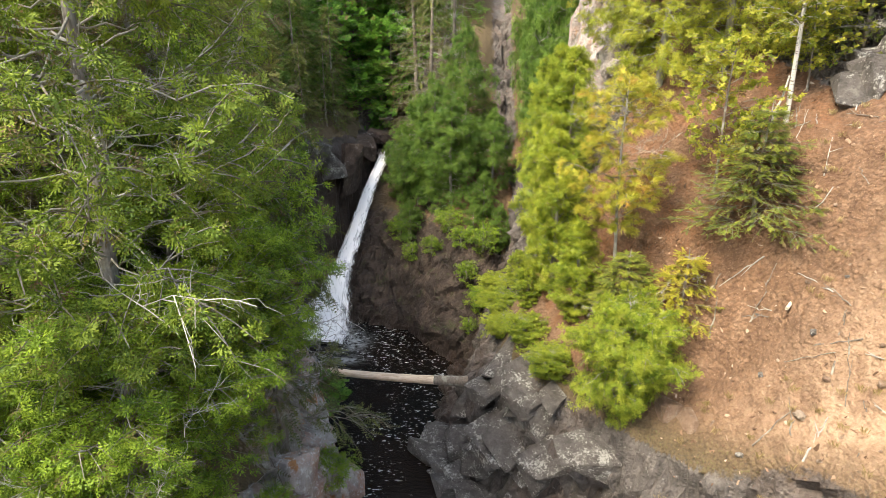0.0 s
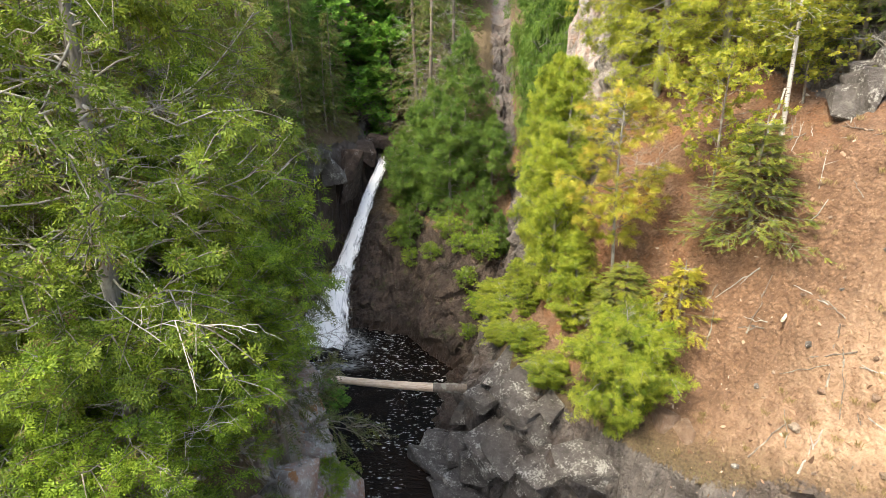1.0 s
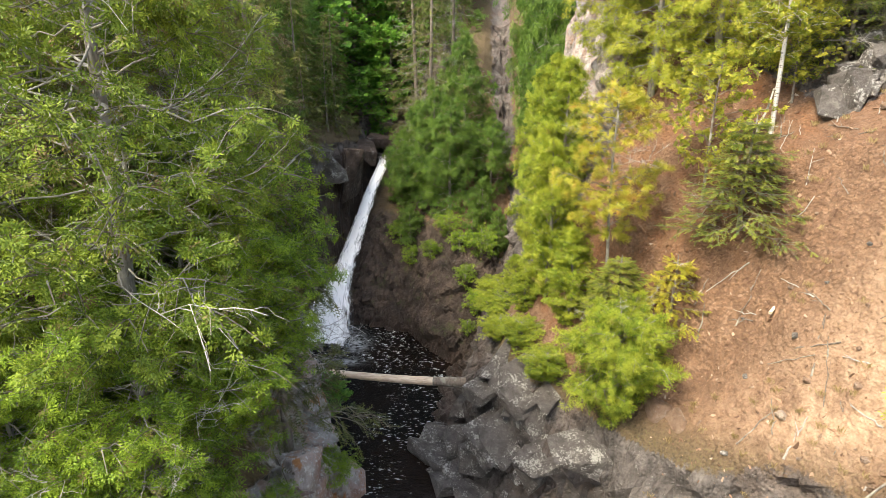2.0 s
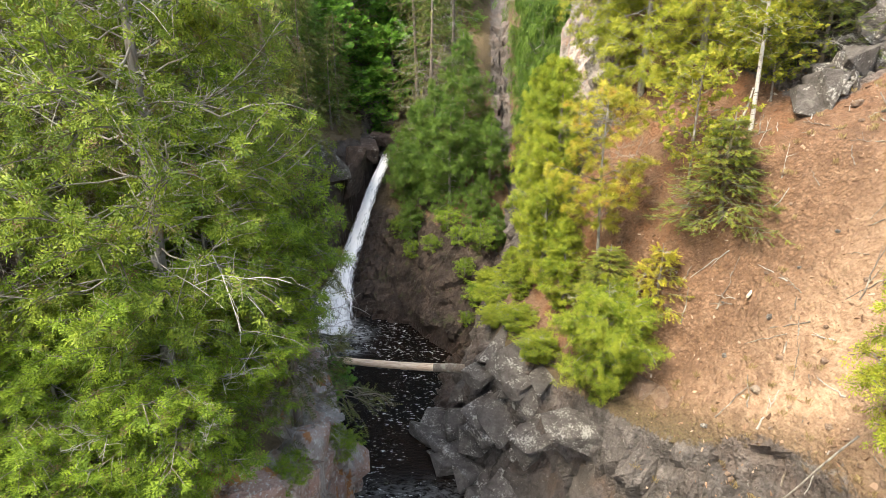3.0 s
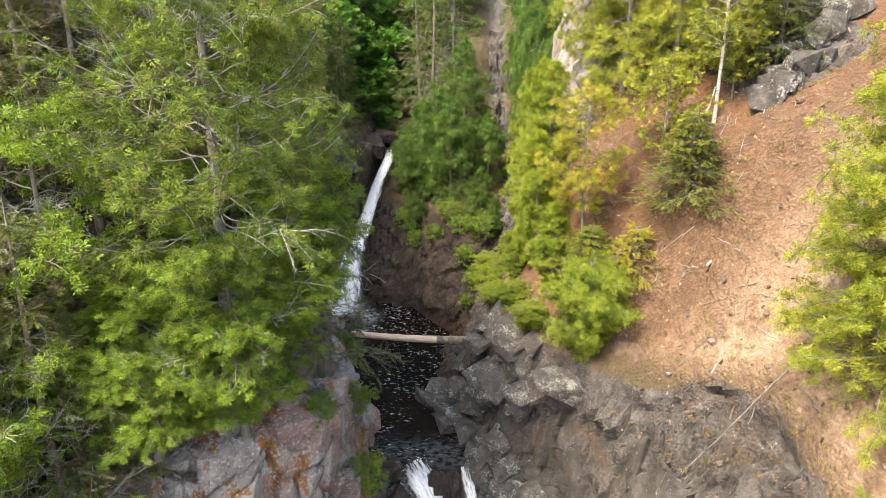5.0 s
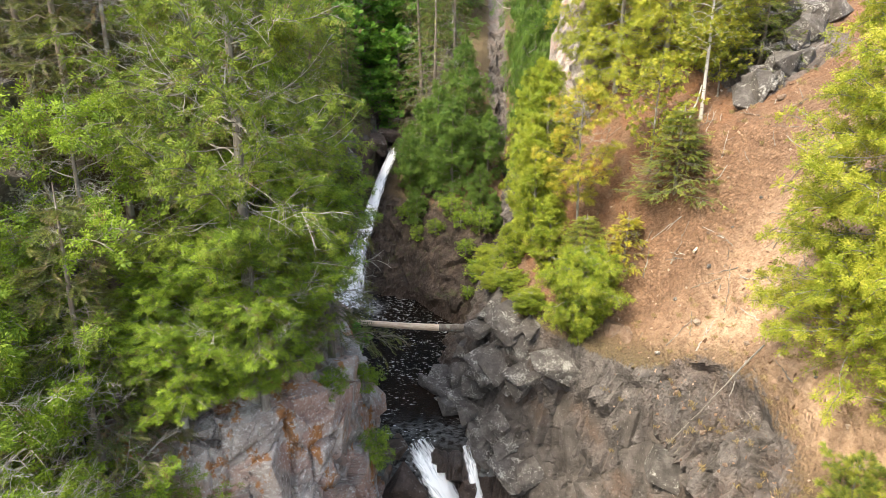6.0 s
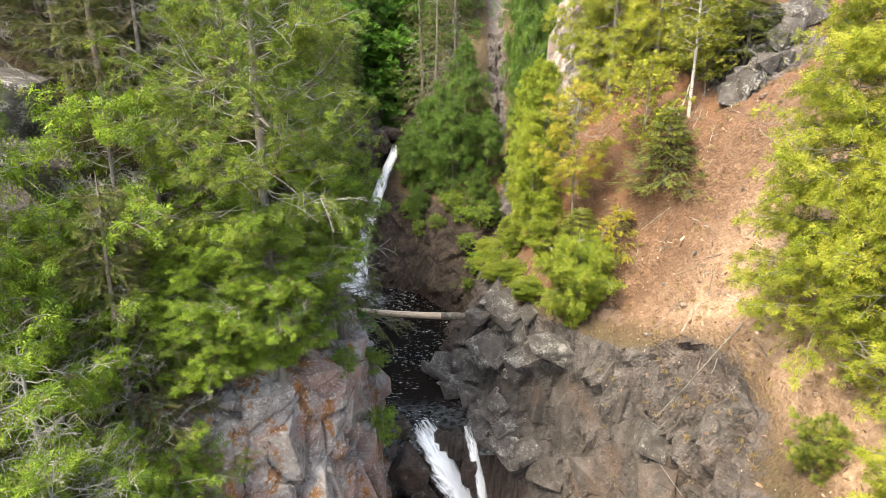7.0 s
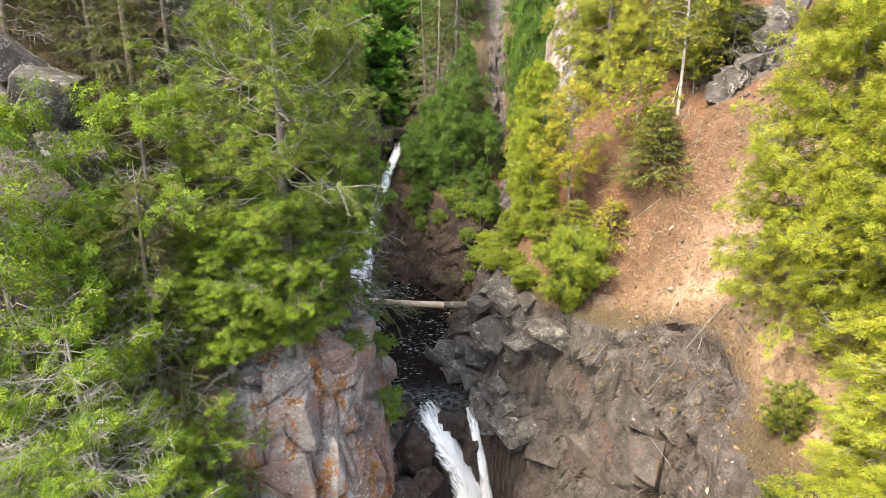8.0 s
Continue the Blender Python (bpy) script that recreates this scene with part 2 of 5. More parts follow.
def cliff_mat():
    """Weathered pale rhyolite with rusty and white lichen."""
    k = Mat("weathered_cliff")
    med, fine = k.noise(1.8, 7, 0.68), k.noise(16, 6, 0.7)
    col = k.ramp(med, [(0.3, (0.17, 0.145, 0.135)), (0.48, (0.36, 0.315, 0.295)), (0.7, (0.54, 0.495, 0.47))])
    col = k.mix(k.ramp(k.noise(0.55, 4, 0.55), [(0.44, 0.0), (0.54, 0.85)]), col, k.ramp(fine, [(0.3, (0.28, 0.165, 0.13)), (0.7, (0.44, 0.285, 0.24))]))
    col = k.mix(k.ramp(k.noise(0.8, 6, 0.62, k.stretch((1.5, 1.5, 0.7))), [(0.54, 0.0), (0.58, 0.85)]), col, k.ramp(fine, [(0.3, (0.26, 0.10, 0.03)), (0.7, (0.46, 0.20, 0.05))]))
    col = k.mix(k.ramp(k.noise(9, 7, 0.78), [(0.54, 0.0), (0.60, 0.85)]), col, (0.6, 0.59, 0.57))
    col = k.mix(k.ramp(k.noise(2.6, 6, 0.7), [(0.6, 0.0), (0.68, 0.7)]), col, (0.03, 0.028, 0.026))
    col = k.mix(k.math("MULTIPLY", k.math("POWER", k.attr("joint"), 2.0), 0.55), col, (0.03, 0.026, 0.024))
    h = k.math("ADD", med, k.math("MULTIPLY", fine, 0.4))
    return k.end(k.bsdf(col, 0.9, k.bump(h, 1.0, 0.15), Specular_IOR_Level=0.3))


CLIFF = cliff_mat()


def dark_cliff_mat():
    """Dark jointed basalt with brown stains, dust and specks of lichen."""
    k = Mat("jointed_basalt")
    fine = k.noise(15, 6, 0.7)
    med = k.noise(1.6, 8, 0.7)
    col = k.ramp(med, [(0.3, (0.026, 0.022, 0.020)), (0.5, (0.074, 0.064, 0.059)), (0.72, (0.15, 0.133, 0.124))])
    col = k.mix(k.ramp(k.noise(0.45, 5, 0.6), [(0.5, 0.0), (0.64, 0.6)]), col, k.ramp(fine, [(0.3, (0.055, 0.036, 0.028)), (0.7, (0.165, 0.108, 0.08))]))
    col = k.mix(k.ramp(fine, [(0.3, 0.55), (0.46, 0.0)]), col, (0.03, 0.027, 0.026))
    col = k.mix(k.ramp(k.noise(9, 6, 0.75), [(0.6, 0.0), (0.67, 0.7)]), col, (0.32, 0.31, 0.295))
    col = k.mix(k.math("MULTIPLY", k.math("POWER", k.attr("joint"), 2.0), 0.75), col, (0.016, 0.014, 0.013))
    h = k.math("ADD", med, k.math("MULTIPLY", fine, 0.4))
    return k.end(k.bsdf(col, 0.85, k.bump(h, 1.0, 0.15), Specular_IOR_Level=0.35))


DARK_CLIFF = dark_cliff_mat()
GREY_WOOD = bark_mat("dead_wood", (0.2, 0.187, 0.172), (0.4, 0.38, 0.36), 30)
BIRCH_BARK = bark_mat("birch_bark", (0.36, 0.33, 0.3), (0.55, 0.52, 0.48), 10, (0.10, 0.08, 0.07))
PALE_LIMB = bark_mat("bleached_limbs", (0.17, 0.16, 0.145), (0.36, 0.34, 0.32), 30)
TWIG = bark_mat("cedar_twigs", (0.065, 0.056, 0.046), (0.16, 0.145, 0.125), 22)
DARK_BARK = bark_mat("spruce_bark", (0.09, 0.07, 0.055), (0.2, 0.165, 0.14), 22)


# ---- mesh helpers ----
def hash3(i, j, k, seed=0):
    """Repeatable random numbers 0..1 for whole-number cells."""
    n = (i * 374761393 + j * 668265263 + k * 2147483647 + seed * 1274126177) & 0x7FFFFFFF
    n = ((n ^ (n >> 13)) * 1274126177) & 0x7FFFFFFF
    return ((n ^ (n >> 16)) & 0xFFFF) / 65535.0


def value_noise(p, seed=0):
    c = np.floor(p).astype(np.int64)
    f = p - c
    f = f * f * (3 - 2 * f)
    total = np.zeros(len(p))
    for a in (0, 1):
        for b in (0, 1):
            for d in (0, 1):
                w = (f[:, 0] if a else 1 - f[:, 0]) * (f[:, 1] if b else 1 - f[:, 1]) * (f[:, 2] if d else 1 - f[:, 2])
                total += w * hash3(c[:, 0] + a, c[:, 1] + b, c[:, 2] + d, seed)
    return total


def fbm(p, octaves=4, seed=0):
    total, amp, norm = np.zeros(len(p)), 1.0, 0.0
    for o in range(octaves):
        total += amp * value_noise(p * 2 ** o + o * 17.3, seed + o)
        norm += amp
        amp *= 0.5
    return total / norm - 0.5


def facets(p, seed=0, joints=False):
    """Blocky fracture: every cell of a jittered lattice is one tilted plane with an offset of its own.
    joints: also the nearness to a joint between two blocks, 0 inside and 1 on it."""
    p = p + 0.35 * np.stack([value_noise(p * 1.1 + 9.1, seed + 70), value_noise(p * 1.1 + 5.3, seed + 71), value_noise(p * 1.1 + 2.7, seed + 72)], 1)
    c = np.floor(p).astype(np.int64)
    best, second, val = np.full(len(p), 1e9), np.full(len(p), 1e9), np.zeros(len(p))
    for a in (-1, 0, 1):
        for b in (-1, 0, 1):
            for d in (-1, 0, 1):
                i, j, k = c[:, 0] + a, c[:, 1] + b, c[:, 2] + d
                q = np.stack([i + hash3(i, j, k, seed + 1), j + hash3(i, j, k, seed + 2), k + hash3(i, j, k, seed + 3)], 1)
                r = p - q
                dist = (r * r).sum(1)
                tilt = np.stack([hash3(i, j, k, seed + 5), hash3(i, j, k, seed + 6), hash3(i, j, k, seed + 7)], 1) - 0.5
                v = (hash3(i, j, k, seed + 4) - 0.5) + 1.1 * (r * tilt).sum(1)
                near = dist < best
                second = np.where(near, best, np.minimum(second, dist))
                best = np.where(near, dist, best)
                val = np.where(near, v, val)
    if joints:
        return val, np.clip(1 - (np.sqrt(second) - np.sqrt(best)) / 0.10, 0, 1)
    return val


def mesh_of(name, verts, faces, material, smooth=False):
    me = bpy.data.meshes.new(name)
    verts, faces = np.asarray(verts, dtype=np.float32), np.asarray(faces, dtype=np.int32)
    n = faces.shape[1]
    me.vertices.add(len(verts))
    me.vertices.foreach_set("co", verts.ravel())
    me.loops.add(faces.size)
    me.loops.foreach_set("vertex_index", faces.ravel())
    me.polygons.add(len(faces))
    me.polygons.foreach_set("loop_start", np.arange(0, faces.size, n, dtype=np.int32))
    me.polygons.foreach_set("use_smooth", np.full(len(faces), smooth))
    me.update(calc_edges=True)
    me.validate()
    me.materials.append(material)
    return me


def float_attr(me, name, values):
    me.attributes.new(name, "FLOAT", "POINT").data.foreach_set("value", np.asarray(values, dtype=np.float32))


def piece(name, me, parent, label=""):
    """A mesh as one part under its thing."""
    ob = new(name, me)
    ob.parent = parent
    return tagged(ob, label)


def tube(points, radii, sides=5):
    """Vertices and quads of a tapering tube along points."""
    p, r = np.asarray(points, float), np.asarray(radii, float)
    d = np.gradient(p, axis=0)
    d /= np.linalg.norm(d, axis=1)[:, None] + 1e-9
    ref = np.where(np.abs(d[:, 2:3]) > 0.9, np.array([[1.0, 0, 0]]), np.array([[0, 0, 1.0]]))
    u = np.cross(d, ref)
    u /= np.linalg.norm(u, axis=1)[:, None] + 1e-9
    v = np.cross(d, u)
    a = np.arange(sides) * 2 * np.pi / sides
    ring = p[:, None] + r[:, None, None] * (np.cos(a)[None, :, None] * u[:, None] + np.sin(a)[None, :, None] * v[:, None])
    n = len(p)
    i, j = np.meshgrid(np.arange(n - 1), np.arange(sides), indexing="ij")
    k = (j + 1) % sides
    return ring.reshape(-1, 3), np.stack([i * sides + j, i * sides + k, (i + 1) * sides + k, (i + 1) * sides + j], -1).reshape(-1, 4)


class Heap:
    """Collects quads."""
    def __init__(self):
        self.v, self.f, self.n = [], [], 0

    def add(self, v, f):
        self.v.append(v)
        self.f.append(np.asarray(f) + self.n)
        self.n += len(v)

    def many(self, tv, tf, frames, places):
        """Copies of one template: frames (n,3,3) with the axes as rows, already scaled."""
        v = np.einsum("ki,nij->nkj", tv, frames) + places[:, None]
        n, k = len(places), len(tv)
        self.add(v.reshape(-1, 3), (np.asarray(tf)[None] + (np.arange(n) * k)[:, None, None]).reshape(-1, 4))

    def mesh(self, name, material, smooth=False):
        return mesh_of(name, np.concatenate(self.v), np.concatenate(self.f), material, smooth)


# ---- the ground: one sheet for the gorge, its banks and the hills behind ----
def ramp01(v, a, b):
    t = np.clip((v - a) / (b - a), 0, 1)
    return t * t * (3 - 2 * t)


YS = [-14, 2, 5.5, 7.9, 8.9, 10.4, 12, 14, 16.5, 19, 22, 25, 28, 31, 34, 36, 38.5, 41, 46, 60]
LEFT_FOOT = [-6, -5.6, -5.6, -5.6, -5.2, -4.1, -3.8, -3.8, -4.1, -5.2, -6.8, -8.0, -9.0, -9.5, -8.6, -7.5, -6.3, -5.7, -6, -7]
LEFT_RIM = [-9.5, -9.4, -9, -7.5, -6.0, -4.4, -4.3, -4.5, -4.9, -5.9, -7.5, -8.8, -9.8, -10.2, -9.1, -7.9, -6.9, -6.6, -7.5, -9]
LEFT_RIM_Z = [1.0, 1.5, 2.0, 2.6, 6.8, 7.0, 6.2, 5.2, 5.6, 6.4, 7.6, 8.6, 9.8, 11, 11.2, 11.3, 11.2, 10.8, 11.8, 18]
LEFT_MID_Z = [4, 4.2, 4.6, 6.5, 10.0, 10.6, 10.6, 10.5, 10.5, 10.8, 11.4, 12, 13, 13.6, 13.8, 13.8, 13.6, 13.5, 15, 24]
LEFT_HIGH_Z = [10, 10.5, 11.5, 14.2, 15.2, 15.6, 16, 16.5, 17, 17.5, 18, 18.6, 19.5, 20, 20, 20, 20, 20, 22, 33]
RIGHT_FOOT = [4.6, 4.6, 4.6, 4.5, 4.2, 3.8, 3.3, 2.4, 0.5, -0.9, -1.7, -1.3, -0.6, 0, 0, 0, 0, 0, 0, 0]
RIGHT_RIM = [8.0, 7.2, 7.3, 7.4, 7.4, 6.8, 5.7, 4.3, 2.2, 1.2, 1.1, 1.5, 2.2, 3, 3.4, 3.6, 3.8, 4, 4.5, 5]
RIGHT_RIM_Z = [5, 6.0, 5.8, 5.6, 5.6, 6.2, 6.2, 6.1, 6.1, 5.6, 4.7, 4.8, 5.6, 7, 8.4, 9.2, 10, 11, 13, 20]
RIGHT_MID = [12, 9.6, 9.2, 8.9, 8.7, 8.2, 7.7, 7.0, 5.4, 4.2, 3.8, 4.0, 4.5, 5.2, 6, 6.4, 6.8, 7, 8, 9]
RIGHT_MID_Z = [8, 7.8, 8.3, 8.6, 8.7, 8.6, 8.4, 8.2, 9.4, 9.3, 9.3, 10, 11.2, 12.6, 13, 13.5, 14, 15, 17, 25]
RIGHT_HIGH = [16, 14, 13.2, 12.8, 12.5, 12, 11.4, 10.4, 9.0, 7.3, 6.6, 6.1, 5.7, 6.2, 8, 9, 10, 10.5, 12, 14]
RIGHT_HIGH_Z = [13, 13, 13.6, 14, 14, 14, 14.1, 14.2, 14.1, 14.0, 15.0, 17.5, 20, 20.5, 20, 20, 20, 21, 24, 34]
WATER_Z, LOWER_Z = 1.0, -5.0
BACK_X = [-40, -11, -9.5, -8, -6.4, -4.5, -3.2, -2.2, -0.75, 0.4, 2, 40]
BACK_Y = [30, 30, 30.6, 31.3, 32.2, 32.0, 31.3, 29.8, 27.6, 27.0, 26.6, 26]


def soft_interp(v, xs, zs, width):
    """Linear between knots, its corners rounded."""
    return sum(np.interp(v + o * width, xs, zs) for o in (-1, -0.5, 0, 0.5, 1)) / 5


def chute_x(y):
    """Middle line of the upper fall."""
    return np.interp(y, [30, 31.5, 34, 36, 38, 40.5, 46], [-8.1, -7.75, -7.2, -6.65, -6.0, -5.1, -4.6])


def chute_z(y):
    return np.interp(y, [30, 31.2, 33, 36, 39, 40.8, 43, 48, 60, 100, 200], [0.9, 1.0, 2.6, 5.2, 8.3, 9.75, 10.1, 12.5, 22, 55, 90])


def ground_height(x, y):
    """Height of the ground before its small relief. x: a row of places, y: one value."""
    at = lambda zs: float(soft_interp(np.array([y]), YS, zs, 0.25)[0])
    bed = WATER_Z - 0.7 - (LOWER_Z * -1 + 1.0 - 0.3) * float(ramp01(np.array([-y]), -15.2, -13.6)[0])
    lf, lr, rf, rr = at(LEFT_FOOT), at(LEFT_RIM), at(RIGHT_FOOT), at(RIGHT_RIM)
    rm, rh = at(RIGHT_MID), at(RIGHT_HIGH)
    lz, rz = at(LEFT_RIM_Z), at(RIGHT_RIM_Z)
    part_x, part_z = 0.6, 0.3 + 0.22 * float(1 - ramp01(np.array([y]), 14, 17)[0])
    xs = [-160, -40, min(lr - 7.2, -12.6), lr - 3.4, lr, lf, lf + 0.5, rf - 0.3, rf + (rr - rf) * part_x, rr, rm, rh, rh + 14, 160]
    zs = [55, 30, at(LEFT_HIGH_Z), at(LEFT_MID_Z), lz, bed + 0.5, bed, bed, bed + (rz - bed) * part_z, rz, at(RIGHT_MID_Z), at(RIGHT_HIGH_Z), at(RIGHT_HIGH_Z) + 9, 60]
    z = soft_interp(x, xs, zs, 0.16)
    # the back of the pool: bare rock that climbs to the wooded slope, with the chute of the fall cut in
    d = y - np.interp(x, BACK_X, BACK_Y)
    back = np.interp(d, [-0.6, 0, 0.6, 5, 12, 30, 90], [bed, 0.9, 2.0, 6.2, 11.5, 27, 60])
    u = x - chute_x(y)
    cut = chute_z(y) - 0.35 + 1.6 * np.clip(np.abs(u) - 0.6, 0, None)
    back = np.where((u > -1.6) & (u < 6), np.minimum(back, np.maximum(cut, -2)), back)
    back = np.where(u <= -1.6, -9, back)
    # bare gully in the wooded slope
    g = np.exp(-((x - 3.1 - 0.03 * (y - 40)) / 0.9) ** 2)
    back = back - 0.8 * g
    inside = ramp01(x, lf - 0.6, lf + 0.4) * (1 - ramp01(x, rr + 1, rr + 4))
    return np.maximum(z, np.where(inside > 0.02, back * inside - 12 * (1 - inside), z))


def axis(parts):
    return np.concatenate([np.arange(a, b, s) for a, b, s in parts])


def lay_ground():
    gx = axis([(-150, -40, 10), (-40, -16, 1.5), (-16, -8, 0.25), (-8, -5, 0.1), (-5, -2.6, 0.06), (-2.6, 9.6, 0.09), (9.6, 16, 0.22), (16, 40, 1.5), (40, 151, 10)])
    gy = axis([(-120, -20, 10), (-20, -2, 1.0), (-2, 6.8, 0.2), (6.8, 9, 0.045), (9, 33, 0.105), (33, 48, 0.2), (48, 70, 0.8), (70, 200, 10)])
    nx, ny = len(gx), len(gy)
    z = np.array([ground_height(gx, y) for y in gy])
    px, py = np.meshgrid(gx, gy)
    p = np.stack([px, py, z], -1)
    dzy, dzx = np.gradient(z, gy, axis=0), np.gradient(z, gx, axis=1)
    nrm = np.stack([-dzx, -dzy, np.ones_like(z)], -1)
    nrm /= np.linalg.norm(nrm, axis=2)[..., None]
    slope = np.sqrt(dzx ** 2 + dzy ** 2)
    x, y, zf = px.ravel(), py.ravel(), z.ravel()
    pf, nf, sl = p.reshape(-1, 3), nrm.reshape(-1, 3), slope.ravel()
    # where the bedrock shows
    rim = np.interp(y, YS, RIGHT_RIM)
    rock = ramp01(sl, 0.9, 1.8)
    right_rock = (1 - ramp01(x - rim, -1.2, 1.4)) * (x > -4) * (y < 30)
    low = (1 - ramp01(y, 10, 13)) * ramp01(x, 5, 6) * (1 - ramp01(x, 8.0, 9.2))
    rock = np.maximum(rock * (1 - ramp01(x - rim, 0.3, 1.5) * (y < 22)), np.maximum(right_rock, 0.36 * low * (y > 5)))
    pool_back = (y > 26) * (1 - ramp01(zf, 5.5, 8)) * (x < 2.5)
    rock = np.maximum(rock, pool_back)
    gully = np.exp(-((x - 3.1 - 0.03 * (y - 40)) / 0.85) ** 2) * ramp01(y, 36, 39)
    bluff = ramp01(x, 3.6, 4.6) * (1 - ramp01(x, 6.2, 7.5)) * ramp01(y, 22, 25) * (1 - ramp01(y, 31, 34))
    upper_left = 0.8 * ramp01(-x, 11.4, 11.9) * (1 - ramp01(-x, 14.5, 16)) * ramp01(y, 6.5, 8) * (1 - ramp01(y, 10.2, 11.5))
    outcrop = ramp01(x + 0.45 * (zf - 14.5), 10.4, 11.0) * (1 - ramp01(x, 13.2, 14.5)) * ramp01(y, 15.6, 16.4) * (1 - ramp01(y, 20, 22))
    rock = np.clip(np.maximum.reduce([rock, gully, bluff, upper_left, outcrop]), 0, 1)
    left = (1 - ramp01(x, -3.0, -2.2)) * ramp01(x, -8, -7) * (1 - ramp01(y, 16, 19)) * ramp01(y, 5, 7)
    pale = np.clip(np.maximum.reduce([left, bluff, 0.2 * gully, 0.15 * outcrop, 0.25 * upper_left]), 0, 1)
    wet = (1 - ramp01(zf, 1.2, 2.1)) * (y > 14) + np.exp(-((x - chute_x(y)) / 1.1) ** 2) * (y > 31) * (y < 42)
    wet = np.clip(wet + 0.5 * (x < -6.0) * (y > 31) * (y < 40) * (zf < 10.5), 0, 1)
    right_slope = ramp01(x - rim, 0.4, 1.6) * (y < 26)
    forest = np.clip(1 - right_slope, 0, 1) * (1 - 0.55 * ramp01(y, 30, 33) * (y < 42) * (x > -3))
    litter = ramp01(y - 14.2, 0, 2.5) * 0.9 * (x > 3) + 0.3 * (x < -8)
    # relief: blocks of fractured rock, soft lumps of soil
    stretchy = np.array([1.0, 1.0, 0.55])
    dip = np.array(Euler((0.35, -0.45, 0.5)).to_matrix())
    jp = pf @ dip.T
    v1, j1 = facets(jp * np.array([0.38, 0.6, 0.5]) + 3.1, 11, True)
    v2, j2 = facets(jp * np.array([1.0, 1.5, 1.2]), 23, True)
    v3 = facets(jp * np.array([2.2, 3.4, 2.6]), 31)
    blocks = 0.6 * v1 + 0.30 * v2 + 0.13 * v3 + 0.06 * facets(jp * 6.0, 37) - 0.16 * j1 ** 3 - 0.06 * j2 ** 2
    joint = np.maximum(j1, 0.55 * j2 * (v1 > 0))
    lumps = 0.35 * fbm(pf * 0.6, 4, 5) + 0.10 * fbm(pf * 3.0, 3, 9)
    near = ramp01(x, -8.2, -7.4) * (1 - ramp01(x, 13, 15)) * (y < 48) * (y > -1)
    calm = 1 - 0.35 * ramp01(y, 25, 27) * ramp01(x, -5.5, -4.5) * (1 - ramp01(zf, 6, 8))
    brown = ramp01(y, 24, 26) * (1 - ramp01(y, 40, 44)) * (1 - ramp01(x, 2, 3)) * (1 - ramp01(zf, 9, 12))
    push = ramp01(rock, 0.4, 0.9) * blocks * calm * near + (1 - rock) * lumps * (0.5 + 0.5 * near) + 0.25 * fbm(pf * 0.5, 3, 41) * rock
    pf = pf + nf * push[:, None]
    i, j = np.meshgrid(np.arange(ny - 1), np.arange(nx - 1), indexing="ij")
    a = i * nx + j
    me = mesh_of("ground", pf, np.stack([a, a + 1, a + nx + 1, a + nx], -1).reshape(-1, 4), GROUND)
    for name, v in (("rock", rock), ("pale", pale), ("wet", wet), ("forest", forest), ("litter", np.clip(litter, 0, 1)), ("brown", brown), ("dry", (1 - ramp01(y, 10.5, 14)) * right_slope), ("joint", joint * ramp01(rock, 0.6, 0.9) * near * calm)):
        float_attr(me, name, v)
    return tagged(new("ground", me), "rocky river gorge with bare orange earth slope and dark basalt walls", "ground", kind="structure")


def tree_of(ob):
    """For finding places on a large mesh quickly."""
    me = ob.data
    co = np.zeros(len(me.vertices) * 3, dtype=np.float32)
    me.vertices.foreach_get("co", co)
    idx = np.zeros(len(me.loops), dtype=np.int32)
    me.loops.foreach_get("vertex_index", idx)
    return BVHTree.FromPolygons(co.reshape(-1, 3).tolist(), idx.reshape(-1, 4).tolist())


ground = lay_ground()
GROUNDS = [tree_of(ground)]


def drop_to_ground(x, y, fallback=8.0):
    """Height of the finished ground below a place."""
    tops = [o.ray_cast((x, y, 80), (0, 0, -1))[0] for o in GROUNDS]
    return max([place.z for place in tops if place is not None], default=fallback)


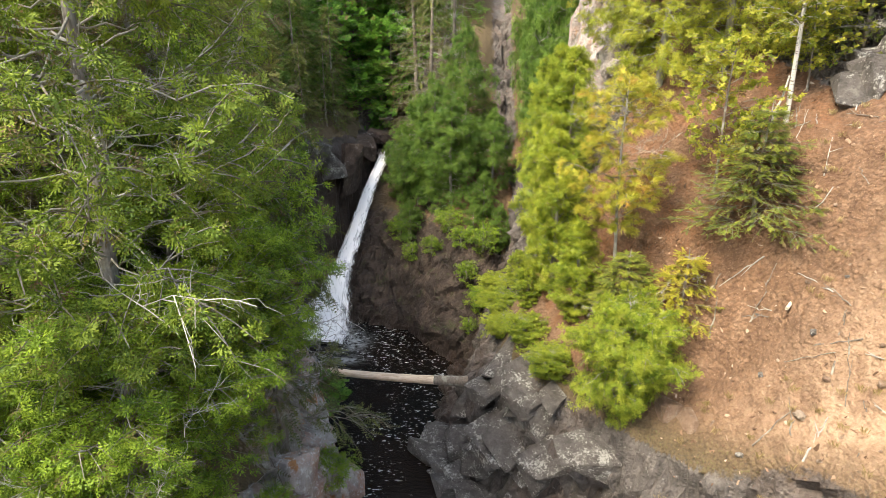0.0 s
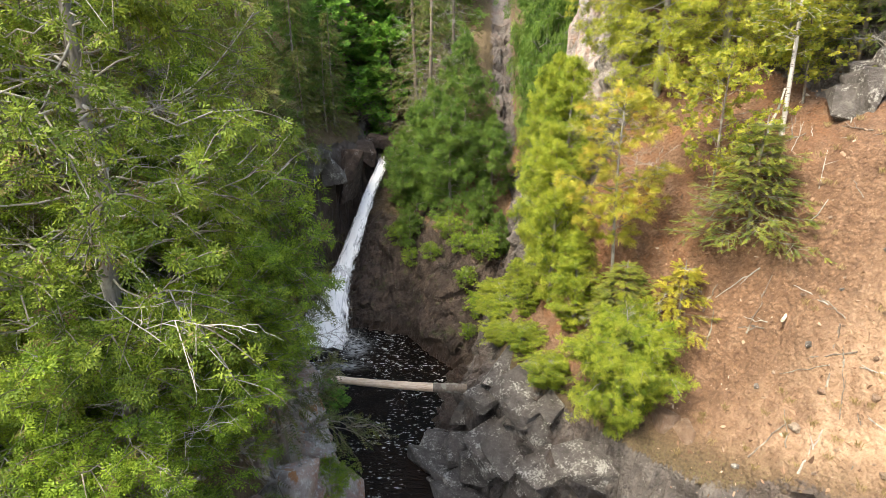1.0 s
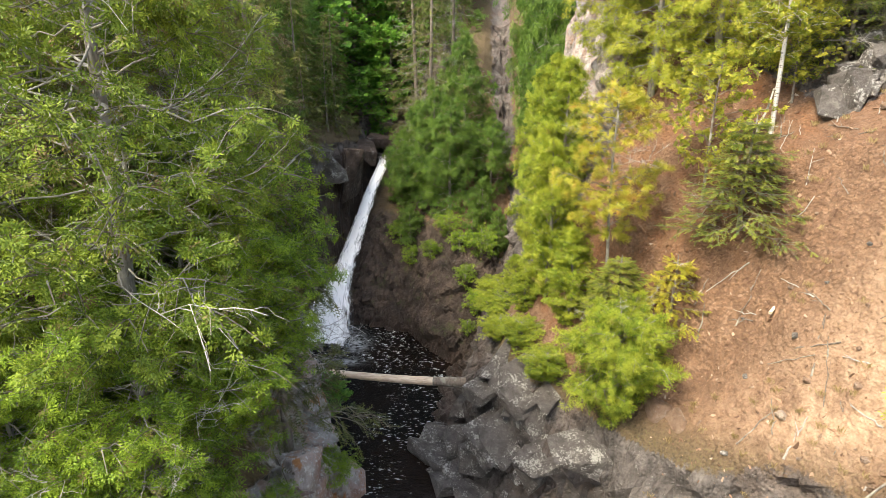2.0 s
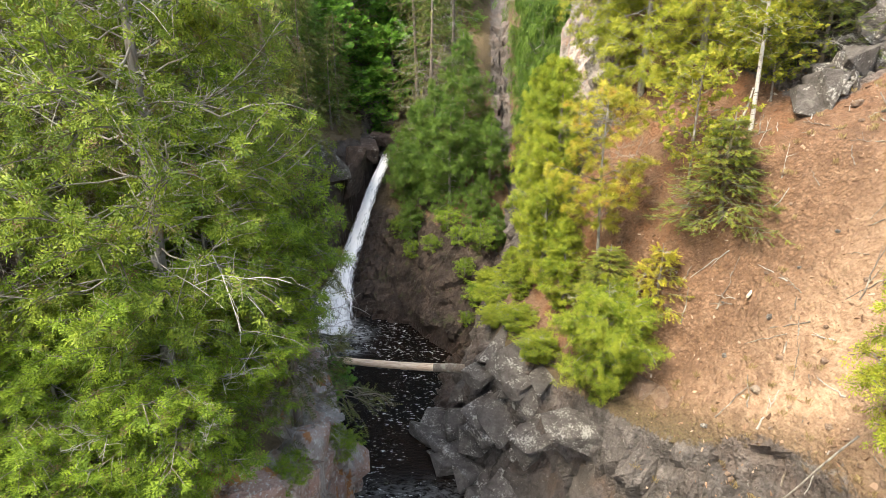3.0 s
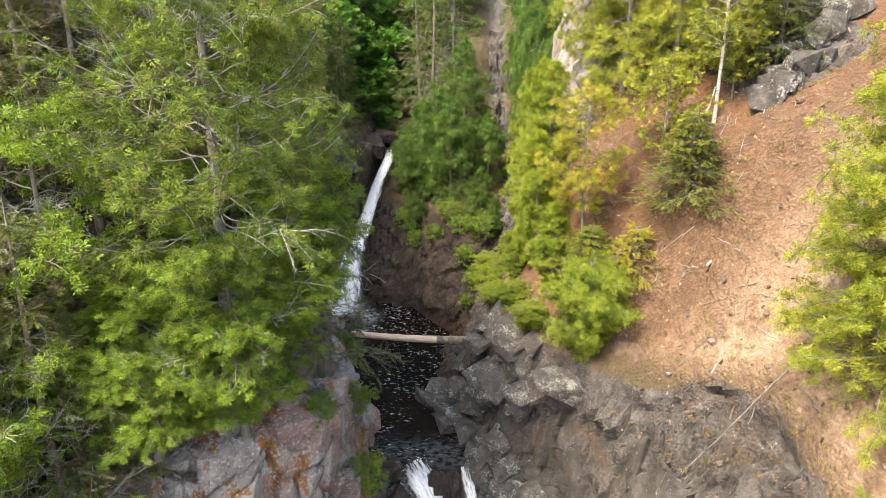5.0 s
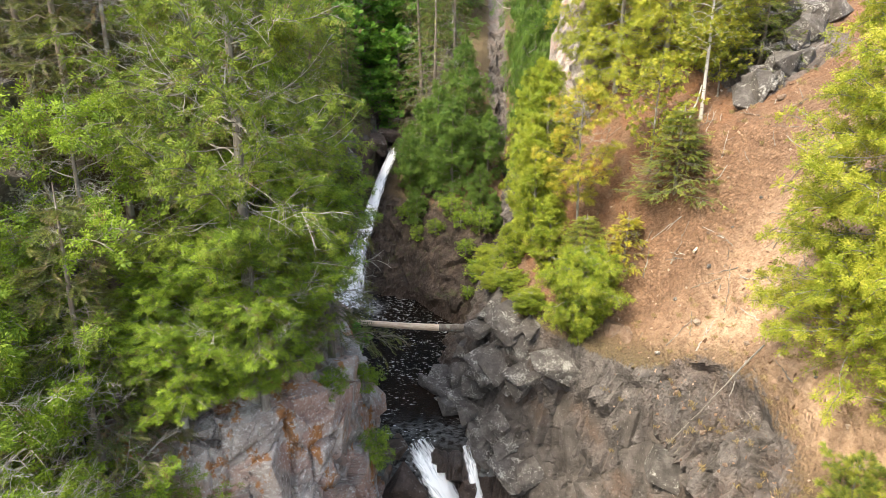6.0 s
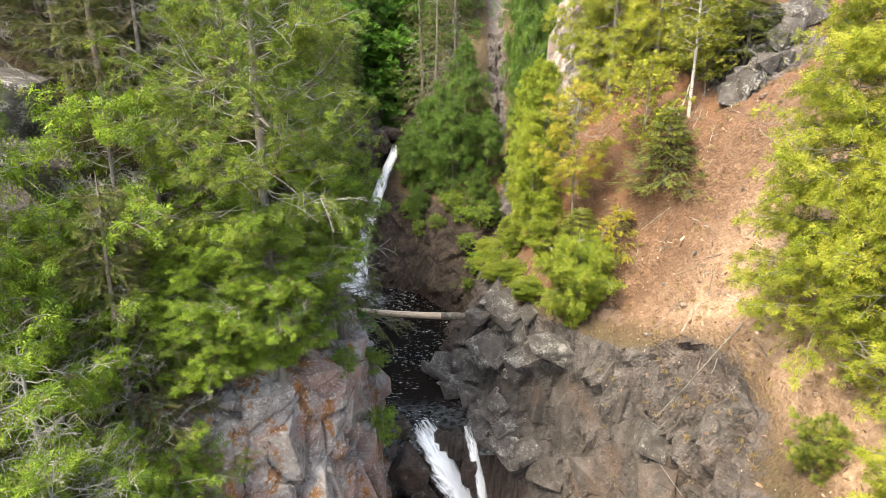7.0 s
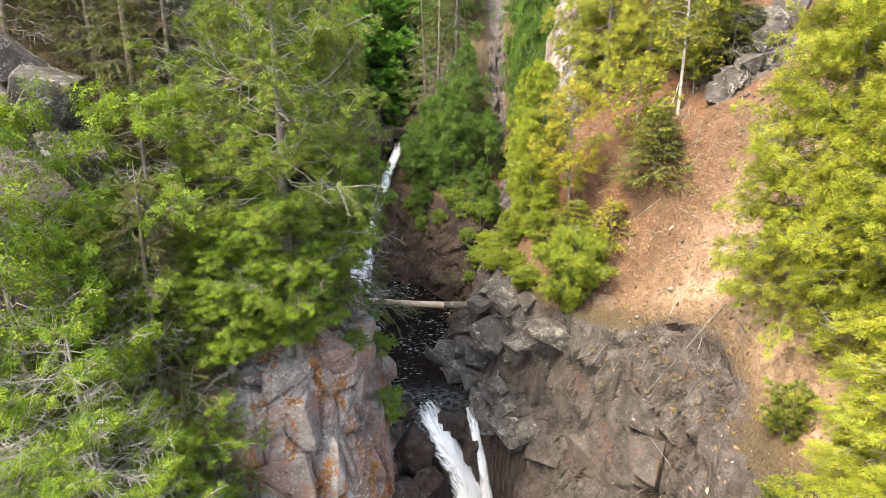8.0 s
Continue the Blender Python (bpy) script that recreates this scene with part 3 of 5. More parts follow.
def rock_wall(name, plan, low, high, label, material, seed=1, step=0.075, inset=0.9, lean=1.5):
    """A steep face of jointed rock above a line of the plan: low and high are its heights along the line; its top bends back over the bank."""
    plan = np.asarray(plan, float)
    s = np.concatenate([[0], np.cumsum(np.linalg.norm(np.diff(plan, axis=0), axis=1))])
    q = np.arange(0, s[-1], step)
    c = np.stack([np.interp(q, s, plan[:, i]) for i in range(2)], 1)
    for _ in range(25):
        c[1:-1] = 0.25 * c[:-2] + 0.5 * c[1:-1] + 0.25 * c[2:]
    d = np.gradient(c, axis=0)
    d /= np.linalg.norm(d, axis=1)[:, None]
    out = np.stack([d[:, 1], -d[:, 0]], 1)
    lo, hi = np.interp(q, s, low), np.interp(q, s, high)
    rows = int((hi - lo).max() / step)
    v = np.linspace(0, 1, rows)
    cap = np.linspace(0, 1, 16)[1:]
    z = np.concatenate([lo[None] + (hi - lo)[None] * v[:, None], np.repeat(hi[None], 15, 0) + 0.35 * cap[:, None]])
    back = np.concatenate([inset * 0.55 * v ** lean, inset * 0.55 + 1.6 * cap])[:, None] * np.ones_like(q)[None]
    x, y = c[None, :, 0] - out[None, :, 0] * back, c[None, :, 1] - out[None, :, 1] * back
    p = np.stack([x, y, z], -1).reshape(-1, 3)
    nn = len(v) + 15
    lift = np.concatenate([np.full(len(v), 0.15), 0.15 + 0.85 * cap])
    nrm = np.stack([np.broadcast_to(out[None, :, 0], (nn, len(q))), np.broadcast_to(out[None, :, 1], (nn, len(q))), np.broadcast_to(lift[:, None] * 1.2, (nn, len(q)))], -1).reshape(-1, 3)
    nrm /= np.linalg.norm(nrm, axis=1)[:, None]
    jp = p @ np.array(Euler((0.12, -0.2, 0.4)).to_matrix()).T
    v1, j1 = facets(jp * np.array([0.55, 0.55, 0.26]), seed, True)
    v2, j2 = facets(jp * np.array([1.3, 1.3, 0.8]), seed + 50, True)
    push = 0.5 * v1 + 0.24 * v2 + 0.07 * facets(jp * 4.0, seed + 90) + 0.4 * fbm(p * 0.5, 3, seed) - 0.07 * j1 ** 3 - 0.04 * j2 ** 2
    fade = np.concatenate([np.ones(len(v)), 1 - 0.75 * cap])
    p = p + nrm * (push * np.repeat(fade, len(q)))[:, None]
    i, j = np.meshgrid(np.arange(nn - 1), np.arange(len(q) - 1), indexing="ij")
    a = i * len(q) + j
    me = mesh_of(name, p, np.stack([a, a + 1, a + len(q) + 1, a + len(q)], -1).reshape(-1, 4), material)
    float_attr(me, "joint", np.maximum(j1, 0.6 * j2))
    return tagged(new(name, me), label, "rock wall", kind="structure")


wall_west = rock_wall("rock_wall_west", [(-10, 7.0), (-7.4, 7.2), (-5.8, 7.7), (-4.8, 8.5), (-3.6, 9.6), (-3.2, 11), (-3.15, 13), (-3.3, 15), (-4.0, 17.3), (-5.2, 19.6), (-6.9, 22.4)],
          [-3, -3, -4, -5, -5, -5, -5, -4, 0, 0.3, 0.3], [6.6, 6.7, 6.9, 7.0, 6.9, 6.3, 5.2, 4.8, 5.2, 6.0, 7.0],
          "weathered grey cliff with rusty orange and white lichen", CLIFF, 3)
GROUNDS.append(tree_of(wall_west))


wall_east = rock_wall("rock_wall_east", [(-1.5, 21.6), (-1.1, 19.6), (-0.2, 17.4), (0.7, 15.6), (1.7, 14.4), (2.6, 13.4), (3.6, 12.0), (4.6, 10.0), (5.1, 7.5), (5.2, 4.0)],
          [0.4, 0.4, 0.2, -1.5, -5, -5.5, -5.5, -5.5, -5.5, -5.5], [1.5, 2.2, 3.6, 4.8, 5.2, 5.2, 5.0, 4.6, 4.4, 4.4],
          "dark jointed basalt wall of the gorge", DARK_CLIFF, 8, 0.085, 3.4, 1.15)


def boulder(name, label, x, y, z, size, material, seed=1, turn=0.0, tilt=0.0, category="rock", detail=4, rough=1.0):
    """An angular block of rock, its corners broken by joints."""
    bm = bmesh.new()
    bmesh.ops.create_icosphere(bm, subdivisions=detail, radius=1.0)
    co = np.array([v.co[:] for v in bm.verts])
    n = co.copy()
    p = np.sign(co) * np.abs(co) ** 0.62
    p *= 1 + 0.34 * rough * facets(p * 1.1 + seed * 7.7, seed)[:, None] + 0.16 * rough * facets(p * 2.6 + seed * 3.1, seed + 9)[:, None] + 0.05 * rough * facets(p * 6 + seed, seed + 19)[:, None]
    p = p * np.asarray(size) * 0.5
    for v, q in zip(bm.verts, p):
        v.co = q
    me = bpy.data.meshes.new(name)
    bm.to_mesh(me)
    bm.free()
    me.materials.append(material)
    ob = tagged(new(name, me), label, category, name + "s in the gorge")
    ob.matrix_basis = Matrix.LocRotScale((x, y, z), Euler((tilt, tilt * 0.6, turn)), None)
    return ob


def chipped_block(seed, points=15, square=0.35):
    """Mesh of a sharp-edged block split from jointed rock, about one across."""
    rng = np.random.default_rng(seed)
    bm = bmesh.new()
    for _ in range(points):
        u = rng.uniform(-1, 1, 3)
        u = np.sign(u) * np.abs(u) ** square * rng.uniform(0.85, 1.0)
        bm.verts.new(u * 0.5)
    made = bmesh.ops.convex_hull(bm, input=bm.verts[:])
    bmesh.ops.delete(bm, geom=list({g for g in made["geom_interior"] + made["geom_unused"] if isinstance(g, bmesh.types.BMVert)}), context="VERTS")
    bmesh.ops.bevel(bm, geom=bm.edges[:], offset=0.018, segments=1, affect="EDGES")
    me = bpy.data.meshes.new("block")
    bm.to_mesh(me)
    bm.free()
    return me


BLOCKS = {}


def block_mesh(kind, material):
    """One of twelve block shapes in a material, built when first asked for."""
    key = (kind % 12, material.name)
    if key not in BLOCKS:
        BLOCKS[key] = chipped_block(100 + kind % 12)
        BLOCKS[key].materials.append(material)
    return BLOCKS[key]


def block(label, x, y, z, size, material, kind, turn=0.0, tilt=(0.0, 0.0)):
    """A loose or half-buried angular block of rock."""
    ob = tagged(new("boulder", block_mesh(kind, material)), label, "rock", "boulders in the gorge")
    ob.matrix_basis = Matrix.LocRotScale((x, y, z), Euler((tilt[0], tilt[1], turn)), size)
    return ob


def slabs(wall, material, count, seed, span, box, size):
    """Joint-bounded slabs that stand proud of a rock wall. span: the way towards the wall; box: where they start."""
    rng = np.random.default_rng(seed)
    way, tree = Vector(span).normalized(), tree_of(wall)
    for i in range(count):
        place, normal, *_ = tree.ray_cast(Vector([rng.uniform(a, b) for a, b in box]), way)
        if place is None:
            continue
        ob = piece("slab", block_mesh(i, material), wall)
        across, tall = rng.uniform(*size), rng.uniform(*size)
        q = normal.lerp(-way, 0.35).to_track_quat("Z", "Y").to_matrix().to_4x4() @ Matrix.Rotation(rng.normal(0.15, 0.16), 4, "Z") @ Matrix.Rotation(rng.normal(0, 0.08), 4, "X")
        ob.matrix_basis = Matrix.Translation(place - normal * 0.10 * (across + tall)) @ q @ Matrix.Diagonal((across, tall * 1.3, 0.30 * (across + tall), 1))


# ---- water ----
def lay_pool():
    gx, gy = np.arange(-11, 2.6, 0.12), np.arange(14.75, 33.5, 0.12)
    px, py = np.meshgrid(gx, gy)
    x, y = px.ravel(), py.ravel()
    p = np.stack([x, y, np.full_like(x, WATER_Z)], 1)
    dist = np.hypot((x + 7.9) / 1.2, (y - 30.9) / 1.1)
    foam = 1.3 * np.exp(-(dist / 1.1) ** 2) + 0.55 * np.exp(-(((x + 5.6) / 0.6) ** 2 + ((y - 29.6) / 1.0) ** 2)) + 0.45 * np.exp(-(((x + 5.9) / 0.9) ** 2 + ((y - 27.6) / 0.35) ** 2)) + 0.12 * np.exp(-((y - 16.2) / 0.8) ** 2)
    p[:, 2] += 0.10 * np.exp(-(dist / 1.0) ** 2) * (0.5 + fbm(p * 2.0, 3, 3)) + 0.015 * fbm(p * 1.5, 2, 8)
    spill = np.clip(15.7 - y, 0, 3)
    p[:, 2] -= 1.25 * spill ** 1.5 - 0.5 * np.clip(spill, 0, 1) * fbm(p * 1.4, 4, 12)
    foam = np.maximum(foam, 0.14 * ramp01(spill, 0.2, 0.7))
    ny, nx = len(gy), len(gx)
    i, j = np.meshgrid(np.arange(ny - 1), np.arange(nx - 1), indexing="ij")
    a = i * nx + j
    me = mesh_of("pool_water", p, np.stack([a, a + 1, a + nx + 1, a + nx], -1).reshape(-1, 4), WATER, True)
    float_attr(me, "foam", np.clip(foam, 0, 1))
    return tagged(new("water", me), "still tea-dark plunge pool flecked with white foam", "water", kind="structure")


lay_pool()


def lay_stream(name, mid, half, label, lift=0.12, seed=1, cols=15, step=0.1):
    """A sheet of falling water: mid gives points down the run, half the half-widths; it bulges and froths."""
    mid = np.asarray(mid, float)
    s = np.concatenate([[0], np.cumsum(np.linalg.norm(np.diff(mid, axis=0), axis=1))])
    q = np.arange(0, s[-1], step)
    c = np.stack([np.interp(q, s, mid[:, i]) for i in range(3)], 1)
    for _ in range(6):
        c[1:-1] = 0.25 * c[:-2] + 0.5 * c[1:-1] + 0.25 * c[2:]
    h = np.interp(q, s, half)
    along = np.gradient(c, axis=0)
    along /= np.linalg.norm(along, axis=1)[:, None]
    side = np.cross(along, np.array([0, 0, 1.0]))
    side /= np.linalg.norm(side, axis=1)[:, None] + 1e-9
    up = np.cross(side, along)
    w = np.linspace(-1, 1, cols)
    rag = 0.08 * fbm(np.stack([q * 1.3, np.full_like(q, seed), np.zeros_like(q)], 1), 3, seed)
    p = c[:, None] + side[:, None] * ((h[:, None] * (w[None] + rag[:, None] * 2))[..., None])
    pf = p.reshape(-1, 3)
    bulge = lift * (1 - w[None] ** 2) * np.ones_like(h)[:, None]
    n = bulge.ravel() + 0.11 * fbm(pf * np.array([3.0, 2, 1.2]), 4, seed) * np.repeat(h, cols) * 1.6
    pf = pf + np.repeat(up, cols, 0) * n[:, None]
    rows = len(q)
    i, j = np.meshgrid(np.arange(rows - 1), np.arange(cols - 1), indexing="ij")
    a = i * cols + j
    me = mesh_of(name, pf, np.stack([a, a + 1, a + cols + 1, a + cols], -1).reshape(-1, 4), FALL, True)
    uv = me.uv_layers.new(name="flow")
    idx = np.zeros(len(me.loops), dtype=np.int32)
    me.loops.foreach_get("vertex_index", idx)
    uvs = np.stack([np.tile(w * 0.5 + 0.5, rows) * np.repeat(h, cols), np.repeat(q, cols) * 0.45], 1)[idx]
    uv.data.foreach_set("uv", uvs.astype(np.float32).ravel())
    ends = 0.9 * np.clip(1 - q / 1.3, 0, 1)
    float_attr(me, "edge", np.maximum(np.tile(np.abs(w) ** 2.2, rows), np.repeat(ends, cols)))
    return me


falls_y = np.linspace(40.9, 30.7, 24)
upper_fall = tagged(new("waterfall"), "narrow white waterfall sliding down a dark rock chute into a pool", "waterfall")
mid_line = np.stack([chute_x(falls_y), falls_y, chute_z(falls_y) + 0.12], 1)
piece("cascade", lay_stream("cascade", mid_line, np.interp(falls_y, [30.7, 33, 36, 40.9], [1.3, 0.8, 0.6, 0.42]), "", 0.2, 3), upper_fall)
piece("spray_apron", lay_stream("spray_apron", [(-7.1, 34.4, 4.1), (-7.4, 33.0, 3.0), (-7.6, 31.8, 2.0), (-7.9, 30.6, 1.3), (-8.0, 29.2, 1.06)], [0.6, 1.0, 1.5, 2.0, 2.2], "", 0.3, 5), upper_fall)
lower_fall = tagged(new("waterfall"), "white lower waterfall plunging between black rocks", "waterfall")
piece("cascade", lay_stream("cascade", [(-1.5, 15.6, 0.98), (-1.15, 14.95, 0.45), (-0.55, 14.4, -0.6), (0.25, 13.9, -2.1), (0.8, 13.2, -4.9)], [0.35, 0.5, 0.62, 0.85, 1.1], "", 0.2, 7), lower_fall)
piece("veil", lay_stream("veil", [(-1.8, 15.5, 0.95), (-1.45, 14.9, 0.4), (-0.75, 14.3, -0.75), (0.1, 13.8, -2.3), (0.6, 13.15, -4.9)], [0.4, 0.55, 0.7, 0.95, 1.2], "", 0.35, 17), lower_fall)
piece("side_thread", lay_stream("side_thread", [(0.35, 15.4, 0.9), (0.55, 14.7, 0.2), (0.9, 14.2, -1.2), (1.15, 13.8, -3.0), (1.3, 13.3, -4.9)], [0.26, 0.26, 0.28, 0.36, 0.5], "", 0.08, 9, 9), lower_fall)


# ---- trees ----
def frond_cedar(seed=0):
    """Flat drooping fan of scale-leaf branchlets, each a row of short blunt lobes; one long, its stalk along x."""
    rng = random.Random(seed)
    v, f = [], []
    sag = lambda u: -0.25 * u * u
    def lobe(px, py, angle, length, wide, dip):
        c, n = math.cos(angle), math.sin(angle)
        k = len(v)
        for along, across in ((0.0, -0.25 * wide), (rng.uniform(0.5, 0.7), -wide), (1.0, rng.uniform(-0.3, 0.3) * wide), (rng.uniform(0.45, 0.75), wide)):
            x, y = px + along * length * c - across * n, py + along * length * n + across * c
            v.append((x, y, sag(math.hypot(x, y)) + dip + rng.uniform(-0.05, 0.05)))
        f.append((k, k + 1, k + 2, k + 3))
    for u, side in ((0.1, -1), (0.2, 1), (0.38, -1), (0.48, 1), (0.55, 0)):
        lean = side * radians(rng.uniform(30, 60)) + rng.uniform(-0.1, 0.1)
        run = (0.55 - 0.35 * u) * rng.uniform(0.8, 1.2)
        dip = rng.uniform(-0.12, 0.06)
        for i in range(3):
            w = (i + 0.3) / 3
            turn = (0.6 if i % 2 else -0.6) * (i < 2) + rng.uniform(-0.2, 0.2)
            lobe(u + w * run * math.cos(lean), w * run * math.sin(lean), lean + turn, rng.uniform(0.2, 0.3), rng.uniform(0.038, 0.06), dip * w)
    return np.array(v), np.array(f)


def frond_needles(pairs=5, angle=55, length=0.24, width=0.036, lift=0.06):
    """Twig with needles in combs at both sides."""
    v, f = [(0, -0.012, 0), (1, -0.004, -0.08), (1, 0.004, -0.08), (0, 0.012, 0)], [(0, 1, 2, 3)]
    for i in range(pairs):
        u = (i + 0.4) / pairs
        for side in (-1, 1):
            L = length * (1 - 0.35 * u)
            a = radians(angle)
            bx, tx, ty = u, u + L * math.cos(a), side * L * math.sin(a)
            k = len(v)
            v.extend([(bx - width, 0, -0.08 * u), (tx, ty, lift - 0.08 * u), (tx + width, ty * 0.96, lift - 0.08 * u), (bx + width * 1.5, 0, -0.08 * u)])
            f.append((k, k + 1, k + 2, k + 3))
    k = len(v)
    v.extend([(0.9, -width, -0.07), (1.18, 0, -0.07), (0.9, width, -0.07), (0.85, 0, -0.05)])
    f.append((k, k + 1, k + 2, k + 3))
    return np.array(v, float), np.array(f)


def frond_leaves(n=5, seed=4):
    """Twig with a few broad leaves, each folded along its rib."""
    rng = random.Random(seed)
    v, f = [], []
    for i in range(n):
        u, side = (i + 0.5) / n, 1 if i % 2 else -1
        b = np.array([u * 0.8, 0, 0])
        d = np.array([0.5 + rng.random() * 0.4, side * (0.7 + 0.3 * rng.random()), rng.uniform(-0.35, 0.15)])
        d /= np.linalg.norm(d)
        s = np.cross(d, [rng.uniform(-0.3, 0.3), rng.uniform(-0.3, 0.3), 1.0])
        s /= np.linalg.norm(s)
        L, w = 0.46, 0.17
        k = len(v)
        v.extend([b, b + d * L * 0.45 + s * w + np.array([0, 0, 0.05]), b + d * L, b + d * L * 0.45 - s * w + np.array([0, 0, 0.05])])
        f.append((k, k + 1, k + 2, k + 3))
    return np.array(v), np.array(f)


def frond_tuft(n=24, seed=2):
    """Brush of long soft needles."""
    rng = random.Random(seed)
    v, f = [], []
    for i in range(n):
        d = np.array([0.75, rng.uniform(-0.75, 0.75), rng.uniform(-0.6, 0.75)])
        d /= np.linalg.norm(d)
        s = np.cross(d, [0.2, 0.1, 1.0])
        s = s / np.linalg.norm(s) * 0.011
        b = np.array([rng.random() * 0.5, 0, 0])
        ln = rng.uniform(0.35, 0.65)
        k = len(v)
        v.extend([b - s, b + d * ln - s * 0.8 - np.array([0, 0, 0.05]), b + d * (ln + 0.02) + s * 0.8 - np.array([0, 0, 0.05]), b + s])
        f.append((k, k + 1, k + 2, k + 3))
    return np.array(v), np.array(f)


FRONDS = {"cedar": frond_cedar(1), "cedar2": frond_cedar(2), "cedar3": frond_cedar(3), "spruce": frond_needles(), "fir": frond_needles(6, 62, 0.27, 0.036, 0.02), "leaf": frond_leaves(), "pine": frond_tuft()}


def unit(a):
    return a / (np.linalg.norm(a, axis=-1, keepdims=True) + 1e-9)


def wander(start, way, length, rng, n=6, curl=0.45):
    """A crooked line that turns as it goes, for bare twigs."""
    p, d = [np.array(start)], np.array(way)
    for _ in range(n - 1):
        d = unit(d + rng.normal(0, curl, 3) + np.array([0, 0, 0.10]))
        p.append(p[-1] + d * length / (n - 1))
    return np.array(p)


def grow(name, label, category, frond, leaf_mat, bark, height, radius, clear=0.12, limbs=60, subs=9, per=5, size=(0.25, 0.4), seed=1,
         shape="cone", rise=0.15, sag=0.35, trunk_r=0.14, lean=(0, 0), bare=0.12, jitter=0.35, flat=0.5, top_bare=0.0, whorl=0, hang=0.0, twigs=True, pale=0.0, crook=0.12, plume=0.0, rust=0.04):
    """One tree: tapered trunk, limbs that arch and sag, side twigs, and a crown of single sprays.
    plume: how far the foliage keeps to upturned plumes at the limbs' ends, with bare pale wood nearer the trunk."""
    rng = np.random.default_rng(seed)
    thing = tagged(new(name), label, category, name.replace("_", " ") + "s of the gorge")
    t = np.linspace(0, 1, 14)
    wob = np.stack([0.06 * np.sin(t * 5 + seed), 0.06 * np.cos(t * 4 + seed * 2), np.zeros(14)], 1) * height * crook
    axis_pts = np.stack([lean[0] * t ** 1.3, lean[1] * t ** 1.3, t * height - 0.35 * (t == 0)], 1) + wob - wob[0]
    trunk_at = lambda u: np.array([np.interp(u, t, axis_pts[:, i]) for i in range(3)])
    v, f = tube(axis_pts, trunk_r * (1 - t) ** 0.8 + 0.012 + 0.10 * trunk_r * (t == 0), 9)
    piece("trunk", mesh_of("trunk", v, f, bark, True), thing)
    wood, dead, arms, crown = Heap(), Heap(), Heap(), Heap()
    frames, places, ages = [], [], []
    for i in range(limbs):
        u = (i + rng.random()) / limbs
        if whorl:
            u = (np.floor(u * whorl) + 0.15 * rng.random()) / whorl
        h = clear + (0.985 - clear) * u
        if shape == "cone":
            reach = radius * (1.02 - u) ** 0.75 * (0.75 + 0.4 * rng.random())
        elif shape == "column":
            reach = radius * (1 - 0.95 * u ** 3) * (0.78 + 0.34 * rng.random()) * min(1, 0.55 + 2 * u)
        elif shape == "round":
            reach = radius * math.sqrt(max(0.04, 1 - (2 * u - 1) ** 2 * 0.9)) * (0.6 + 0.6 * rng.random())
        else:
            reach = radius * (0.84 + 0.26 * rng.random()) * (1 - 0.75 * u ** 2)
        az = i * 2.39996 + rng.normal() * 0.35
        out = np.array([math.cos(az), math.sin(az), 0])
        s = np.linspace(0, 1, 8)
        start = trunk_at(h)
        bend = rng.normal() * 0.4
        perp = np.array([-out[1], out[0], 0])
        pts = start + out * (s * reach)[:, None] + perp * (bend * s ** 2 * reach)[:, None]
        pitch = rise + (rng.normal() * 0.28 if hang else 0)
        pts[:, 2] += reach * (pitch * s - sag * s ** 1.6 + (0.16 + 0.5 * plume) * s ** 4) + rng.normal(0, 0.03, 8) * reach
        r0 = max(0.006, min(0.16 * trunk_r + 0.004, 0.013 * reach)) * (1.5 if rng.random() < 0.12 else 1.0)
        gone = rng.random() < bare or h > 1 - top_bare
        heap = dead if gone else wood
        r0 *= 0.5 if gone else 1.0
        if plume and not gone:
            big = 0.9 if rng.random() < 0.15 else 0.5
            arms.add(*tube(pts, r0 * big * (1 - 0.8 * s) + 0.003, 5))
        else:
            heap.add(*tube(pts, r0 * (1 - 0.85 * s), 4))
        k = max(2, int(subs * (0.45 + 0.55 * reach / radius)))
        for j in range(k):
            inner = 0.22 + 0.3 * plume
            w = inner + (1 - inner) * (j + rng.random()) / k
            base = np.array([np.interp(w, s, pts[:, c]) for c in range(3)])
            side = 1 if j % 2 else -1
            ahead = unit(np.array([np.interp(min(1, w + 0.1), s, pts[:, c]) for c in range(3)]) - base + 1e-6 + out * 0.01)
            dirn = unit(ahead * (0.6 + 0.4 * w) + perp * side * (1.1 - 0.7 * w) + np.array([0, 0, rng.normal() * jitter * 0.5 + rise * 0.3 - 0.12]))
            L = reach * (0.48 - 0.27 * w) * (0.7 + 0.6 * rng.random()) + 0.08
            q = np.linspace(0, 1, 4)
            line = base + dirn * (q * L)[:, None] + np.array([0, 0, -1.0]) * (0.28 * L * q ** 2)[:, None] * (1 if not gone else rng.normal() * 1.2)
            if not gone and rng.random() < pale:
                for _ in range(2):
                    start_d = unit(dirn * 0.6 + out * 0.5 + np.array([0, 0, 0.35]) + rng.normal(0, 0.5, 3))
                    bent = wander(base, start_d, rng.uniform(0.25, 0.65), rng)
                    dead.add(*tube(bent, np.linspace(0.008, 0.002, len(bent)), 3))
            heap.add(*tube(line, 0.35 * r0 * (1 - 0.7 * q) + 0.003, 3))
            if gone:
                for _ in range(3):
                    b2 = line[1 + rng.integers(0, 2)]
                    bent = wander(b2, unit(dirn + rng.normal(0, 0.7, 3)), L * rng.uniform(0.4, 0.8), rng)
                    dead.add(*tube(bent, np.linspace(0.0055, 0.0018, len(bent)), 3))
                continue
            m = max(1, int(per * (0.6 + 0.8 * rng.random())))
            e = rng.random(m) ** 0.7 * (1 - 0.3 * plume) + 0.3 * plume
